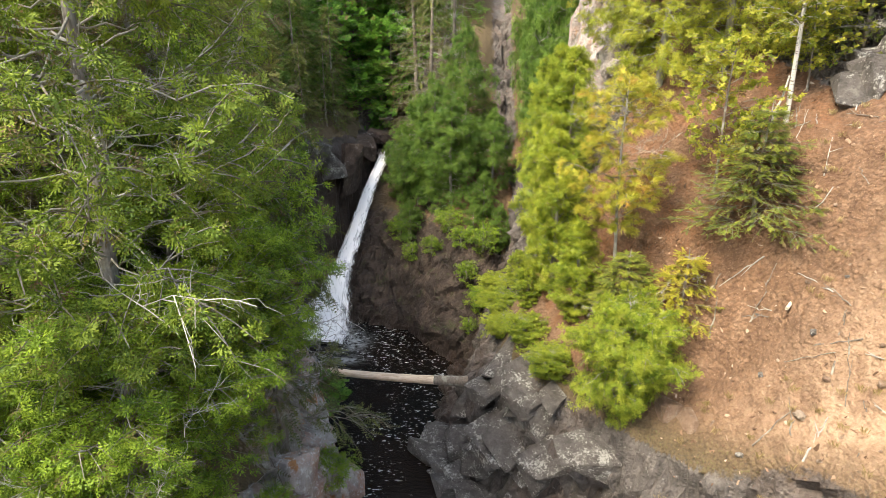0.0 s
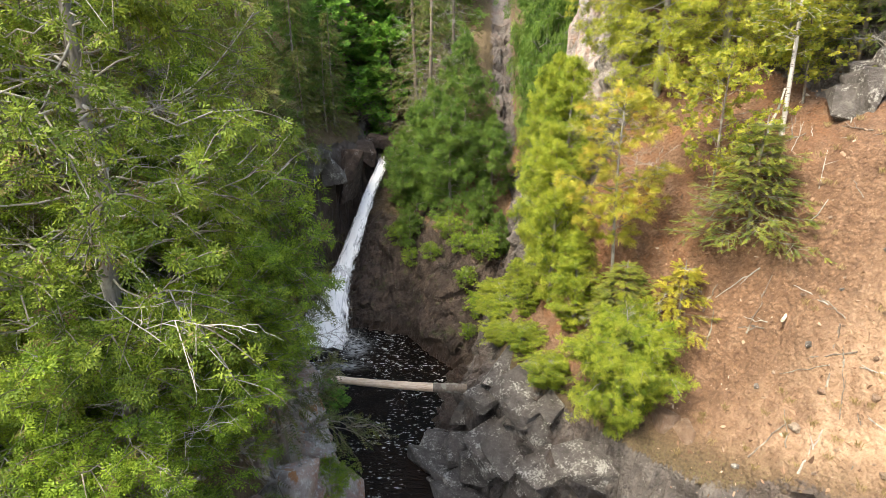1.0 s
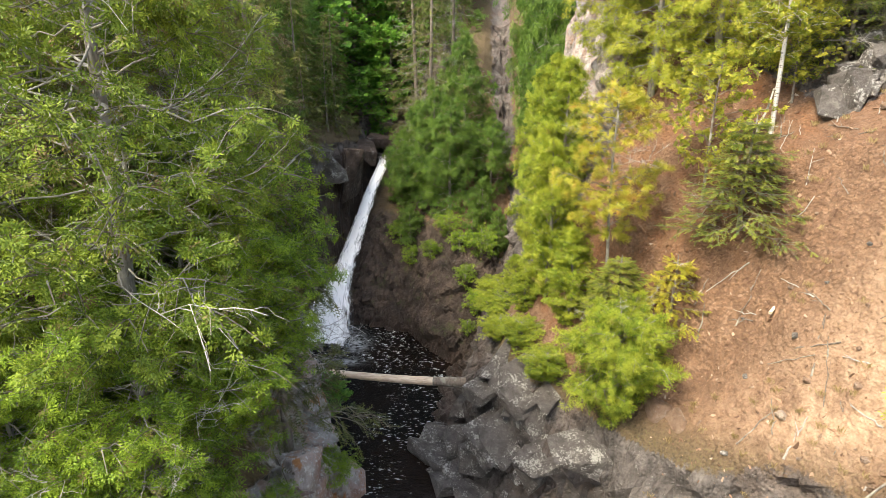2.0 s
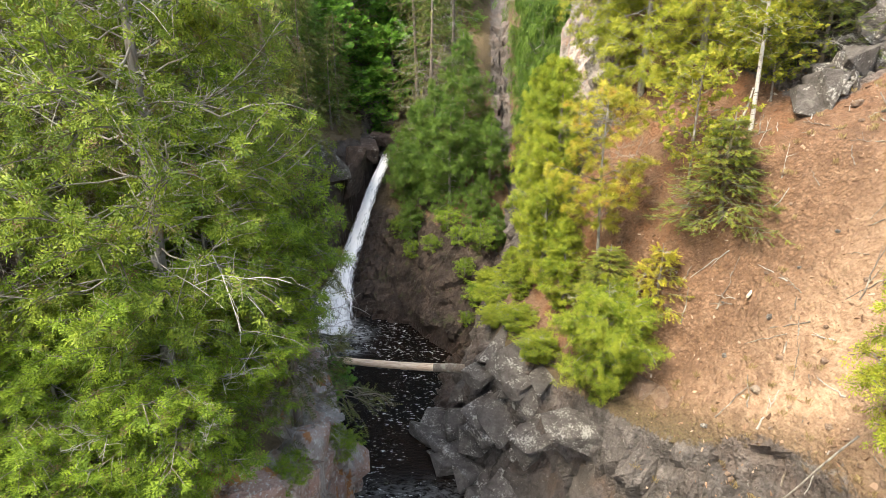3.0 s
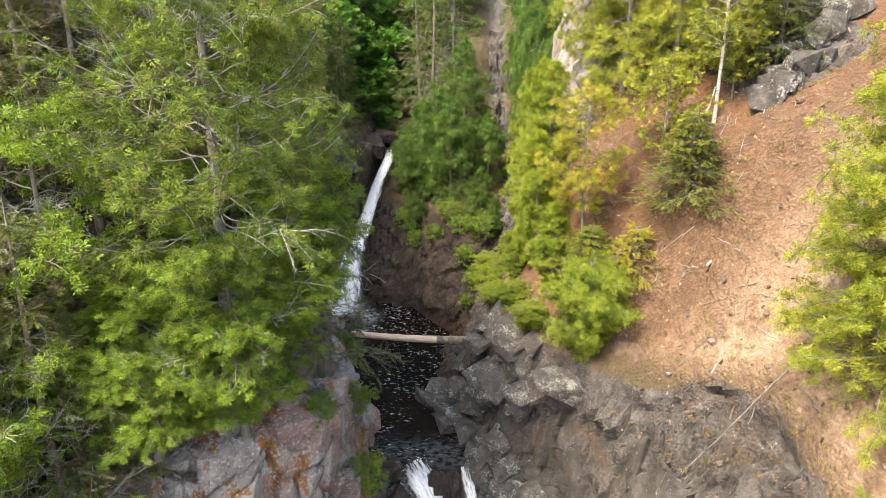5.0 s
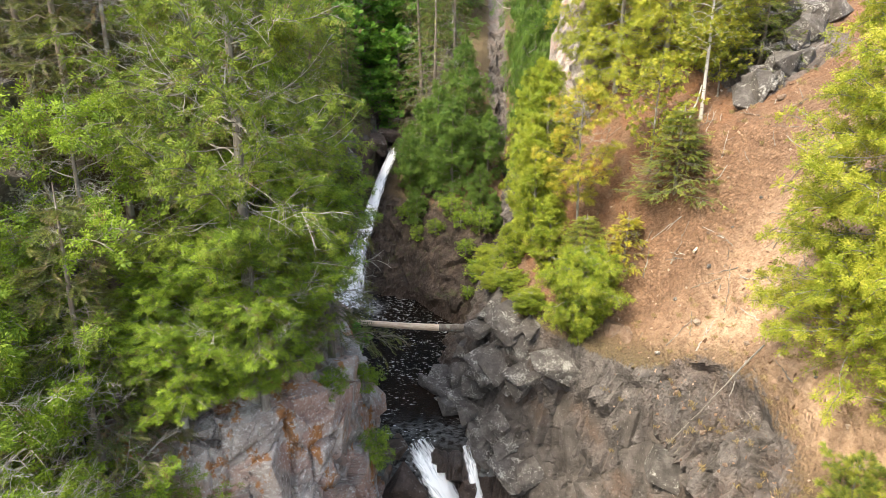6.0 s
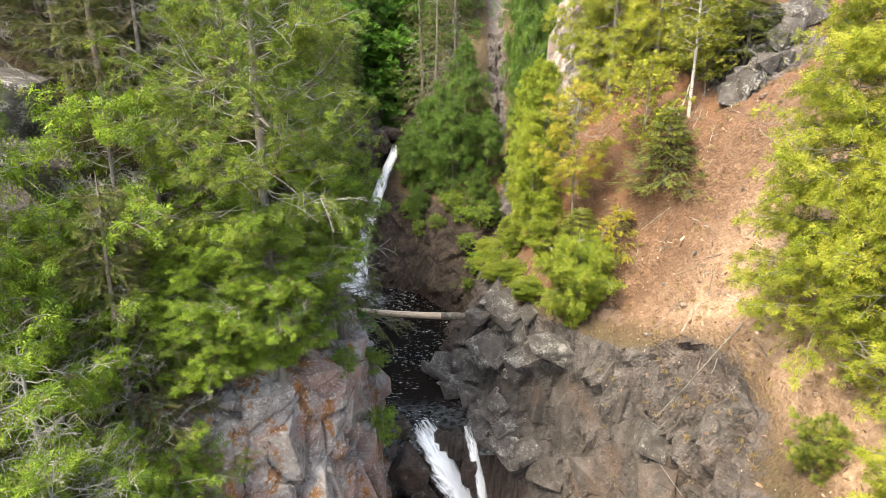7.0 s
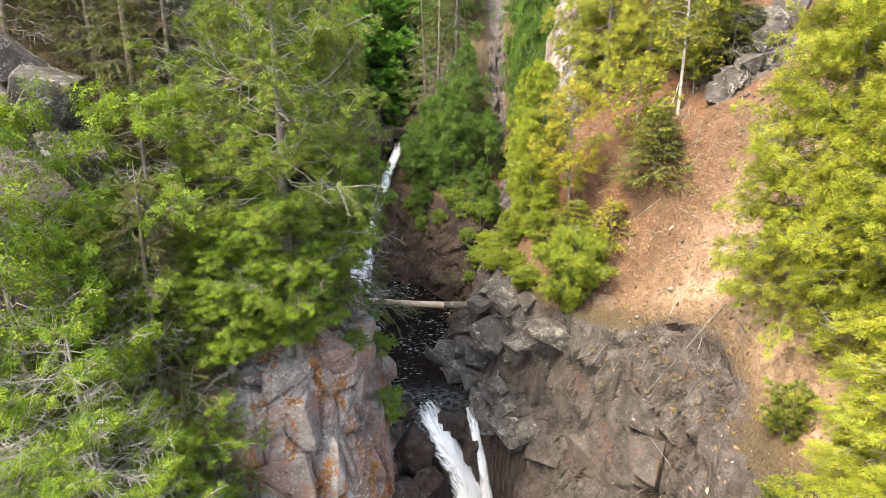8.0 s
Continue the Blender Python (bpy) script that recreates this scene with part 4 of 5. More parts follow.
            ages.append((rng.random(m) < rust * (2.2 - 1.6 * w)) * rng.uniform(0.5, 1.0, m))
            pos = np.stack([np.interp(e, q, line[:, c]) for c in range(3)], 1)
            if hang:
                fw = unit(dirn * 0.7 + rng.normal(0, jitter, (m, 3)) + np.array([0, 0, -hang]))
                nu = unit(out * (0.9 - 0.3 * plume) + np.array([0, 0, 0.55 + 0.4 * plume]) + rng.normal(0, flat, (m, 3)))
            else:
                fw = unit(dirn + rng.normal(0, jitter, (m, 3)) + np.array([0, 0, -0.15]))
                nu = unit(np.array([0, 0, 1.0]) + rng.normal(0, flat, (m, 3)))
            sd = unit(np.cross(nu, fw))
            nu = np.cross(fw, sd)
            sz = rng.uniform(size[0], size[1], m)[:, None, None]
            frames.append(np.stack([fw, sd, nu], 1) * sz)
            places.append(pos)
    kinds = [FRONDS[k] for k in (("cedar", "cedar2", "cedar3") if frond == "cedar" else (frond,))]
    frames, places, ages = np.concatenate(frames), np.concatenate(places), np.concatenate(ages)
    own = {"tone": [], "tip": [], "age": []}
    for i, (tv, tf) in enumerate(kinds):
        fr, pl, ag = frames[i::len(kinds)], places[i::len(kinds)], ages[i::len(kinds)]
        crown.many(tv, tf, fr, pl)
        own["tone"].append(np.repeat(rng.random(len(pl)), len(tv)))
        own["tip"].append(np.tile(np.clip(tv[:, 0], 0, 1), len(pl)))
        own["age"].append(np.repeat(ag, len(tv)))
    if arms.n:
        tagged(piece("limbwork", arms.mesh("limbwork", PALE_LIMB if bark is BARK else bark, True), thing, "pale grey arching limbs"), kind="stuff")
    if wood.n and twigs:
        tagged(piece("branchwork", wood.mesh("branchwork", TWIG if bark is BARK else bark), thing), kind="stuff")
    if dead.n:
        tagged(piece("deadwood", dead.mesh("deadwood", GREY_WOOD), thing, "bare grey weathered twigs"), kind="stuff")
    leaves = crown.mesh("crown", leaf_mat)
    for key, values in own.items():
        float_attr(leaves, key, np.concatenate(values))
    tagged(piece("crown", leaves, thing), kind="stuff")
    return thing


def stand(thing, x, y, z=None, turn=0.0, scale=1.0, tall=1.0):
    """Puts a tree on the ground."""
    z = drop_to_ground(x, y) if z is None else z
    thing.matrix_basis = Matrix.LocRotScale((x, y, z), Euler((0, 0, turn)), (scale, scale, scale * tall))
    return thing


def again(thing, x, y, z=None, turn=0.0, scale=1.0, tall=1.0, label=""):
    """A copy of a tree elsewhere."""
    z = drop_to_ground(x, y) if z is None else z
    return tagged(copy_thing(thing, Matrix.LocRotScale((x, y, z), Euler((0, 0, turn)), (1, 1, 1)) @ Matrix.Diagonal((scale, scale, scale * tall, 1)) @ Matrix.Diagonal((*[1 / c for c in thing.scale], 1))), label)


def stick(name, label, a, b, r, material, seed=0, bow=0.05, forks=0):
    """A weathered stick from a to b with a slight bow."""
    rng = np.random.default_rng(seed)
    a, b = np.array(a, float), np.array(b, float)
    t = np.linspace(0, 1, 9)
    p = a + (b - a) * t[:, None] + rng.normal(0, bow * 0.25, (9, 3)) * np.sin(t * math.pi)[:, None]
    h = Heap()
    h.add(*tube(p, r * (1 - 0.55 * t), 6))
    for _ in range(forks):
        k = rng.integers(2, 7)
        d = unit(b - a + rng.normal(0, 0.6, 3) * np.linalg.norm(b - a)) * np.linalg.norm(b - a) * 0.3
        h.add(*tube(np.stack([p[k], p[k] + d * 0.5, p[k] + d]), [r * 0.6, r * 0.4, r * 0.15], 5))
    return tagged(new(name, h.mesh(name, material, True)), label, "stick", "sticks on the slope")


# big cedars of the left bank
GREEN_CEDAR = dict(limbs=120, subs=10, per=13, size=(0.17, 0.29), jitter=0.7, flat=0.6, hang=0.25, pale=0.10, plume=0.35, rust=0.06)
cedar_a = stand(grow("cedar_tree", "tall white cedar with grey trunk and olive green sprays", "tree", "cedar", CEDAR_OLIVE, BARK, 14.0, 2.8, 0.26, seed=11, shape="column", rise=0.25, sag=0.4, trunk_r=0.19, bare=0.10, **{**GREEN_CEDAR, "limbs": 175, "subs": 9, "per": 13, "pale": 0.14, "plume": 0.6}), -5.9, 8.9)
cedar_b = stand(grow("cedar_tree", "dense bright green cedar leaning over the plunge pool", "tree", "cedar", CEDAR, BARK, 7.6, 2.15, 0.17, seed=12, shape="round", rise=0.35, sag=0.4, trunk_r=0.12, bare=0.05, **GREEN_CEDAR), -5.5, 12.2)
again(cedar_b, -5.5, 10.4, None, 2.0, 0.95, 0.85)
again(cedar_b, -7.4, 9.0, None, 4.0, 0.8, 0.62)
again(cedar_b, -7.6, 7.9, None, 1.0, 0.85, 0.7)
again(cedar_b, -5.5, 8.5, None, 3.1, 0.95, 0.78)
cedar_m = stand(grow("cedar_tree", "full green cedar on the wooded bank", "tree", "cedar", CEDAR, BARK, 7.8, 2.3, 0.05, seed=14, shape="round", rise=0.35, sag=0.4, trunk_r=0.12, bare=0.12, **{**GREEN_CEDAR, "limbs": 80, "per": 9, "size": (0.22, 0.38)}), -9.6, 8.4)
for mx, my, turn, sc, tl in ((-12.6, 5.8, 2.9, 1.1, 1.2), (-8.8, 5.6, 4.4, 0.9, 0.75), (-11.2, 7.6, 3.6, 0.9, 0.9), (-7.2, 13.2, 5.0, 1.0, 1.0)):
    again(cedar_m, mx, my, None, turn, sc, tl)
cedar_c = stand(grow("cedar_tree", "half-dead cedar with tangled bare grey twigs", "tree", "cedar", CEDAR, GREY_WOOD, 6.4, 2.3, 0.05, 125, 11, 10, (0.17, 0.3), 13, "round", 0.25, 0.4, 0.12, bare=0.40, jitter=0.6, flat=0.5, hang=0.3, pale=0.5, plume=0.6), -10.4, 4.8, None, 0.4, 1.1, 1.05)
again(cedar_c, -9.4, 3.4, None, 2.2, 1.0, 0.95)
again(cedar_c, -8.2, 5.0, None, 4.0, 0.9, 0.8)

# spruces of the left bank
spruce_a = stand(grow("spruce_tree", "dark spruce with yellow-green tips and bare lower twigs", "tree", "spruce", SPRUCE, DARK_BARK, 11, 2.1, 0.08, 85, 11, 8, (0.22, 0.36), 21, "cone", 0.05, 0.3, 0.13, bare=0.2, jitter=0.5, whorl=24), -4.7, 13.5, None, 0.0, 1.0, 1.3)
snag = stand(grow("spruce_tree", "half-dead spruce with brown needles and bare grey twigs", "tree", "spruce", SPRUCE, DARK_BARK, 9.5, 1.9, 0.05, 80, 9, 5, (0.2, 0.34), 22, "cone", -0.05, 0.3, 0.11, bare=0.6, jitter=0.5, rust=0.5), -8.4, 11.2)
for sx, sy, turn, sc in ((-7.6, 12.4, 1.0, 1.0), (-9.5, 10.3, 2.0, 0.9), (-7.0, 10.9, 3.0, 0.8), (-6.6, 12.9, 4.0, 1.0), (-5.6, 14.6, 5.0, 0.95), (-9.4, 12.6, 0.5, 1.0)):
    again(snag, sx, sy, None, turn, sc, 1.0)
for sx, sy, turn, sc in ((-9.0, 6.6, 1.0, 1.0), (-8.6, 13.6, 2.2, 1.0), (-6.8, 16.8, 3.3, 1.0), (-10.6, 11.4, 4.4, 0.85)):
    again(spruce_a, sx, sy, None, turn, sc, 1.0)

# right slope
SUN_CEDAR = dict(jitter=0.75, flat=0.65, hang=0.1, plume=0.1, rust=0.02)
hedge = stand(grow("cedar_tree", "slim yellow-green cedar on the gorge rim", "tree", "cedar", CEDAR_RIM, BARK, 5.6, 0.95, 0.0, 80, 8, 11, (0.15, 0.27), 31, "column", 0.6, 0.25, 0.08, bare=0.04, **SUN_CEDAR), 3.3, 19.6)
for i, (hx, hy, sc, tl) in enumerate(((3.3, 21.8, 0.95, 1.1), (3.5, 24.3, 1.0, 1.15), (4.3, 22.8, 1.0, 1.0), (3.8, 17.6, 0.75, 0.75), (4.4, 26.2, 1.0, 1.05), (2.6, 20.4, 0.55, 0.5), (2.5, 23.0, 0.5, 0.6))):
    again(hedge, hx, hy, None, i + 1, sc, tl)
bush = stand(grow("cedar_bush", "round green cedar bush with yellowing tips on the rock edge", "bush", "cedar", CEDAR_RIM, BARK, 3.1, 1.3, 0.0, 110, 9, 11, (0.15, 0.26), 32, "round", 0.5, 0.3, 0.06, bare=0.03, **SUN_CEDAR), 4.6, 14.55, None, 0.0, 1.0, 1.0)
pine = stand(grow("pine_sapling", "slender young pine with soft yellowing needles", "tree", "pine", PINE, BARK, 6.6, 1.4, 0.33, 46, 8, 8, (0.2, 0.36), 33, "round", 0.35, 0.1, 0.05, bare=0.06), 4.75, 17.0)
fir = stand(grow("fir_tree", "young fir with flat layered green boughs", "tree", "fir", FIR, DARK_BARK, 4.4, 1.45, 0.03, 95, 11, 9, (0.13, 0.22), 34, "cone", 0.10, 0.2, 0.06, bare=0.02, flat=0.2, whorl=12), 7.95, 15.6, None, 0.0, 1.0, 0.72)
again(fir, 4.9, 16.2, None, 1.0, 0.85, 0.6)
again(fir, 11.6, 18.2, None, 2.0, 1.1, 0.8)
yellow_fir = stand(grow("fir_sapling", "small yellowing fir sapling", "tree", "fir", FIR_YELLOW, DARK_BARK, 1.9, 0.8, 0.03, 36, 7, 5, (0.18, 0.3), 35, "cone", 0.2, 0.2, 0.04, bare=0.03, flat=0.25, whorl=7), 6.3, 15.5)
birch = stand(grow("birch_tree", "white-barked birch with yellowing leaves", "tree", "leaf", BIRCH_LEAF, BIRCH_BARK, 6.9, 1.5, 0.3, 46, 8, 8, (0.13, 0.22), 36, "round", 0.6, 0.35, 0.06, (-0.15, 0.1), bare=0.08, jitter=1.0, flat=1.0, crook=0.1), 9.1, 16.95)
young = stand(grow("birch_sapling", "leafy young birch with yellow-green leaves", "tree", "leaf", BIRCH_LEAF, DARK_BARK, 4.2, 1.3, 0.2, 34, 7, 7, (0.13, 0.22), 39, "round", 0.6, 0.3, 0.035, (0.2, 0.1), bare=0.03, jitter=1.0, flat=1.0), 7.4, 17.0)
again(young, 9.9, 17.6, None, 2.0, 0.8, 0.8)
stick("leaning_birch", "leaning white birch stem beside the standing birch", (8.3, 16.8, 13.0), (9.0, 16.97, 15.6), 0.055, BIRCH_BARK, 3, 0.2, 0)
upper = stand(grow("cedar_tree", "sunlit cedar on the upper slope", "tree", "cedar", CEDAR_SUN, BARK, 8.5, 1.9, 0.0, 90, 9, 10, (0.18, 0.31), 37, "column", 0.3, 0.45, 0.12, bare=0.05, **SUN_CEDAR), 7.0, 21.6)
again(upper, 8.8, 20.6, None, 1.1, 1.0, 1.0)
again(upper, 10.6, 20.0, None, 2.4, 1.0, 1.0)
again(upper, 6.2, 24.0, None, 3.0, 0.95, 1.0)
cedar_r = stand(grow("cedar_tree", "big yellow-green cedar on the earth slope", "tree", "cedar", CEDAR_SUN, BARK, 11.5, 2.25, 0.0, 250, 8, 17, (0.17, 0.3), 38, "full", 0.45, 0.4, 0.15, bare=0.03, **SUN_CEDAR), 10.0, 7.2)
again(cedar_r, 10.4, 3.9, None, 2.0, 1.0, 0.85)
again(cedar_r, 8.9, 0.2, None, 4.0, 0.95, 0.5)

sapling = stand(grow("cedar_sapling", "little green cedar sapling", "tree", "cedar", CEDAR, BARK, 1.4, 0.5, 0.02, 26, 6, 6, (0.13, 0.22), 46, "round", 0.4, 0.3, 0.025, bare=0.03, **SUN_CEDAR), -6.0, 18.2)
green_pine = stand(grow("pine_sapling", "bushy little green pine on the earth slope", "tree", "pine", FIR, BARK, 1.9, 0.75, 0.03, 34, 7, 7, (0.2, 0.32), 47, "round", 0.5, 0.1, 0.035, bare=0.0), 8.3, 4.6, None, 0.0, 0.65, 1.15)
again(green_pine, 7.4, 2.9, None, 1.0, 0.45, 0.9)
for i, (bx, by, sc) in enumerate(((-1.5, 32.4, 0.8), (-2.7, 33.9, 0.9), (0.5, 30.2, 0.8), (-0.5, 33.0, 1.1), (1.1, 29.2, 1.0), (0.2, 31.6, 0.9), (1.6, 27.6, 1.0), (-3.6, 35.6, 1.1), (1.4, 31.2, 1.2), (0.6, 28.2, 0.6))):
    again(sapling, bx, by, None, i * 1.3, sc * 1.2, 0.7, "green shrub rooted in the damp rock")
# low shrubs along the rim
for i, (bx, by, sc, tl) in enumerate(((1.7, 20.6, 0.5, 0.5), (1.9, 22.6, 0.6, 0.5), (2.3, 18.5, 0.55, 0.5), (2.9, 16.4, 0.55, 0.5), (1.9, 24.8, 0.6, 0.6), (1.6, 26.6, 0.45, 0.5))):
    again(bush, bx, by, None, i * 1.1, sc, tl, "small green shrub on the gorge rim")

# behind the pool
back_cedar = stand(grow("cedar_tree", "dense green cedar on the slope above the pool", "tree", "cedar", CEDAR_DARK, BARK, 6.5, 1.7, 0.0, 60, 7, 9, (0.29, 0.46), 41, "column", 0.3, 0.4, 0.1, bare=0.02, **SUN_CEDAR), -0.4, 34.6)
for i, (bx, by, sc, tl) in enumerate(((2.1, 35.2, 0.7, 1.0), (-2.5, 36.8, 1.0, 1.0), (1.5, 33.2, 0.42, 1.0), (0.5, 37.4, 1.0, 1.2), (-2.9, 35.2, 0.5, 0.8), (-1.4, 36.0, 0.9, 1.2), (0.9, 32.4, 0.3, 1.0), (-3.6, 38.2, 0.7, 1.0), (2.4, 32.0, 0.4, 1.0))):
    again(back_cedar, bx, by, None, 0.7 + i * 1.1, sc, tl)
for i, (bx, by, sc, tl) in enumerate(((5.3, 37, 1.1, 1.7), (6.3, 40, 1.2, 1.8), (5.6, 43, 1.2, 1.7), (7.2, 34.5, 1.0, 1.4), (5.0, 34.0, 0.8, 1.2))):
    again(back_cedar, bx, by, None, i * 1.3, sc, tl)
back_spruce = stand(grow("spruce_tree", "tall dark spruce with grey dead lower boughs", "tree", "spruce", SPRUCE, DARK_BARK, 15, 2.2, 0.05, 90, 9, 5, (0.3, 0.46), 42, "cone", 0.05, 0.35, 0.16, bare=0.22, whorl=26), -1.8, 39.0)
again(back_spruce, -0.3, 41.5, None, 1.0, 0.9, 1.0)
again(back_spruce, -3.0, 43.5, None, 2.0, 1.0, 1.0)
maple = stand(grow("maple_shrub", "lush green broadleaf shrub above the waterfall", "shrub", "leaf", LEAF, DARK_BARK, 6.5, 2.6, 0.0, 60, 8, 7, (0.34, 0.56), 43, "round", 0.5, 0.3, 0.08, bare=0.0), -7.5, 46.5)
for i, (bx, by, sc) in enumerate(((-10.5, 45, 1.0), (-5.2, 48.5, 1.0), (-12.5, 48, 1.2), (-8.5, 50, 1.3), (-5.0, 53, 1.3))):
    again(maple, bx, by, None, i * 1.7, sc)
again(maple, -5.4, 20.7, 2.4, 1.0, 0.32, 0.8, "small broadleaf shrub leaning over the log")
again(sapling, -3.0, 12.2, 2.4, 2.0, 1.0, 1.0, "cedar sapling rooted in the cliff face")
again(sapling, -4.0, 10.3, 6.5, 3.0, 0.8, 0.7, "mossy little shrub on the cliff top")
again(sapling, -3.7, 14.4, 4.2, 0.5, 1.1, 0.6, "low green shrub on the cliff edge")
far_spruce = stand(grow("spruce_tree", "distant dark green spruce on the hillside", "tree", "spruce", SPRUCE, DARK_BARK, 15, 2.6, 0.03, 66, 7, 5, (0.55, 0.95), 44, "cone", 0.05, 0.35, 0.16, bare=0.16, whorl=22, twigs=False), -1.0, 50.0)
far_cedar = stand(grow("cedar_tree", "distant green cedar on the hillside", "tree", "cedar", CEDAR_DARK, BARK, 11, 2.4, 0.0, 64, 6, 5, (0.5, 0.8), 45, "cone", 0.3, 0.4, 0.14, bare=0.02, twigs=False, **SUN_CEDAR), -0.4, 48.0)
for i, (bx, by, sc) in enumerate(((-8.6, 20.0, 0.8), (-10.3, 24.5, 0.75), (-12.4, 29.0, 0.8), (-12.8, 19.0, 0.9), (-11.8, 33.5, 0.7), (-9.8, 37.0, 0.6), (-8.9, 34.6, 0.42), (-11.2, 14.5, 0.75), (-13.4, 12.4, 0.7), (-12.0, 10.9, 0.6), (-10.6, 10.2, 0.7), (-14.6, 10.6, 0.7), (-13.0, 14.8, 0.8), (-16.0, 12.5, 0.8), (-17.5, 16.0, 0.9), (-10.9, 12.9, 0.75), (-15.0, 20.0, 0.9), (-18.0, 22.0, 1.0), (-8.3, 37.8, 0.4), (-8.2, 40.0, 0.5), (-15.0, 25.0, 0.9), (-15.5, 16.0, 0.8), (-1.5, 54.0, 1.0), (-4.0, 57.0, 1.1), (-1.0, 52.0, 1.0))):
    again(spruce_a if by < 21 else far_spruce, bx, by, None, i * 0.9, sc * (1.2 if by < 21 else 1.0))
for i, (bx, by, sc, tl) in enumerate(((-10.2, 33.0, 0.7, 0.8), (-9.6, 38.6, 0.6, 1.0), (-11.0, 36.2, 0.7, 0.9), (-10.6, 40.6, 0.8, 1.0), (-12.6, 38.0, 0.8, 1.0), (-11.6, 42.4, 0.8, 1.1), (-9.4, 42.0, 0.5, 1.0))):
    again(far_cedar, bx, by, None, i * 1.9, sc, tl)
rng = random.Random(5)
for i in range(36):
    bx, by = rng.uniform(-26, 26), rng.uniform(48, 66)
    if abs(bx - 3.4) < 3.2:
        continue
    again(far_spruce if i % 3 else far_cedar, bx, by, None, rng.uniform(0, 6), rng.uniform(0.9, 1.3))


# ---- the fallen log ----
def fallen_log():
    thing = tagged(new("log"), "barkless pale fallen log spanning the gorge", "log")
    t = np.linspace(0, 1, 40)
    a, b = np.array([-6.6, 21.7, 3.85]), np.array([1.5, 20.5, 3.95])
    p = a + (b - a) * t[:, None]
    p[:, 2] -= 0.12 * np.sin(t * math.pi)
    v, f = tube(p, 0.135 + 0.06 * t + 0.006 * np.sin(t * 60), 14)
    k = Mat("log_wood")
    n = k.noise(6, 5, 0.6, k.stretch((0.3, 3, 3)))
    col = k.ramp(n, [(0.3, (0.42, 0.28, 0.19)), (0.55, (0.66, 0.52, 0.40)), (0.75, (0.74, 0.63, 0.52))])
    me = mesh_of("bare_wood", v, f, k.end(k.bsdf(col, 0.7, k.bump(n, 0.4, 0.02))), True)
    piece("bare_wood", me, thing)
    for u0, u1 in ((0.7, 1.0), (0.0, 0.12)):
        w = np.linspace(u0, u1, 8)
        q = np.stack([np.interp(w, t, p[:, c]) for c in range(3)], 1)
        bv, bf = tube(q, 0.147 + 0.065 * w + 0.008 * np.sin(w * 90), 14)
        piece("bark", mesh_of("bark", bv, bf, DARK_BARK, True), thing, "rough grey bark left on the log end")
    return thing


fallen_log()


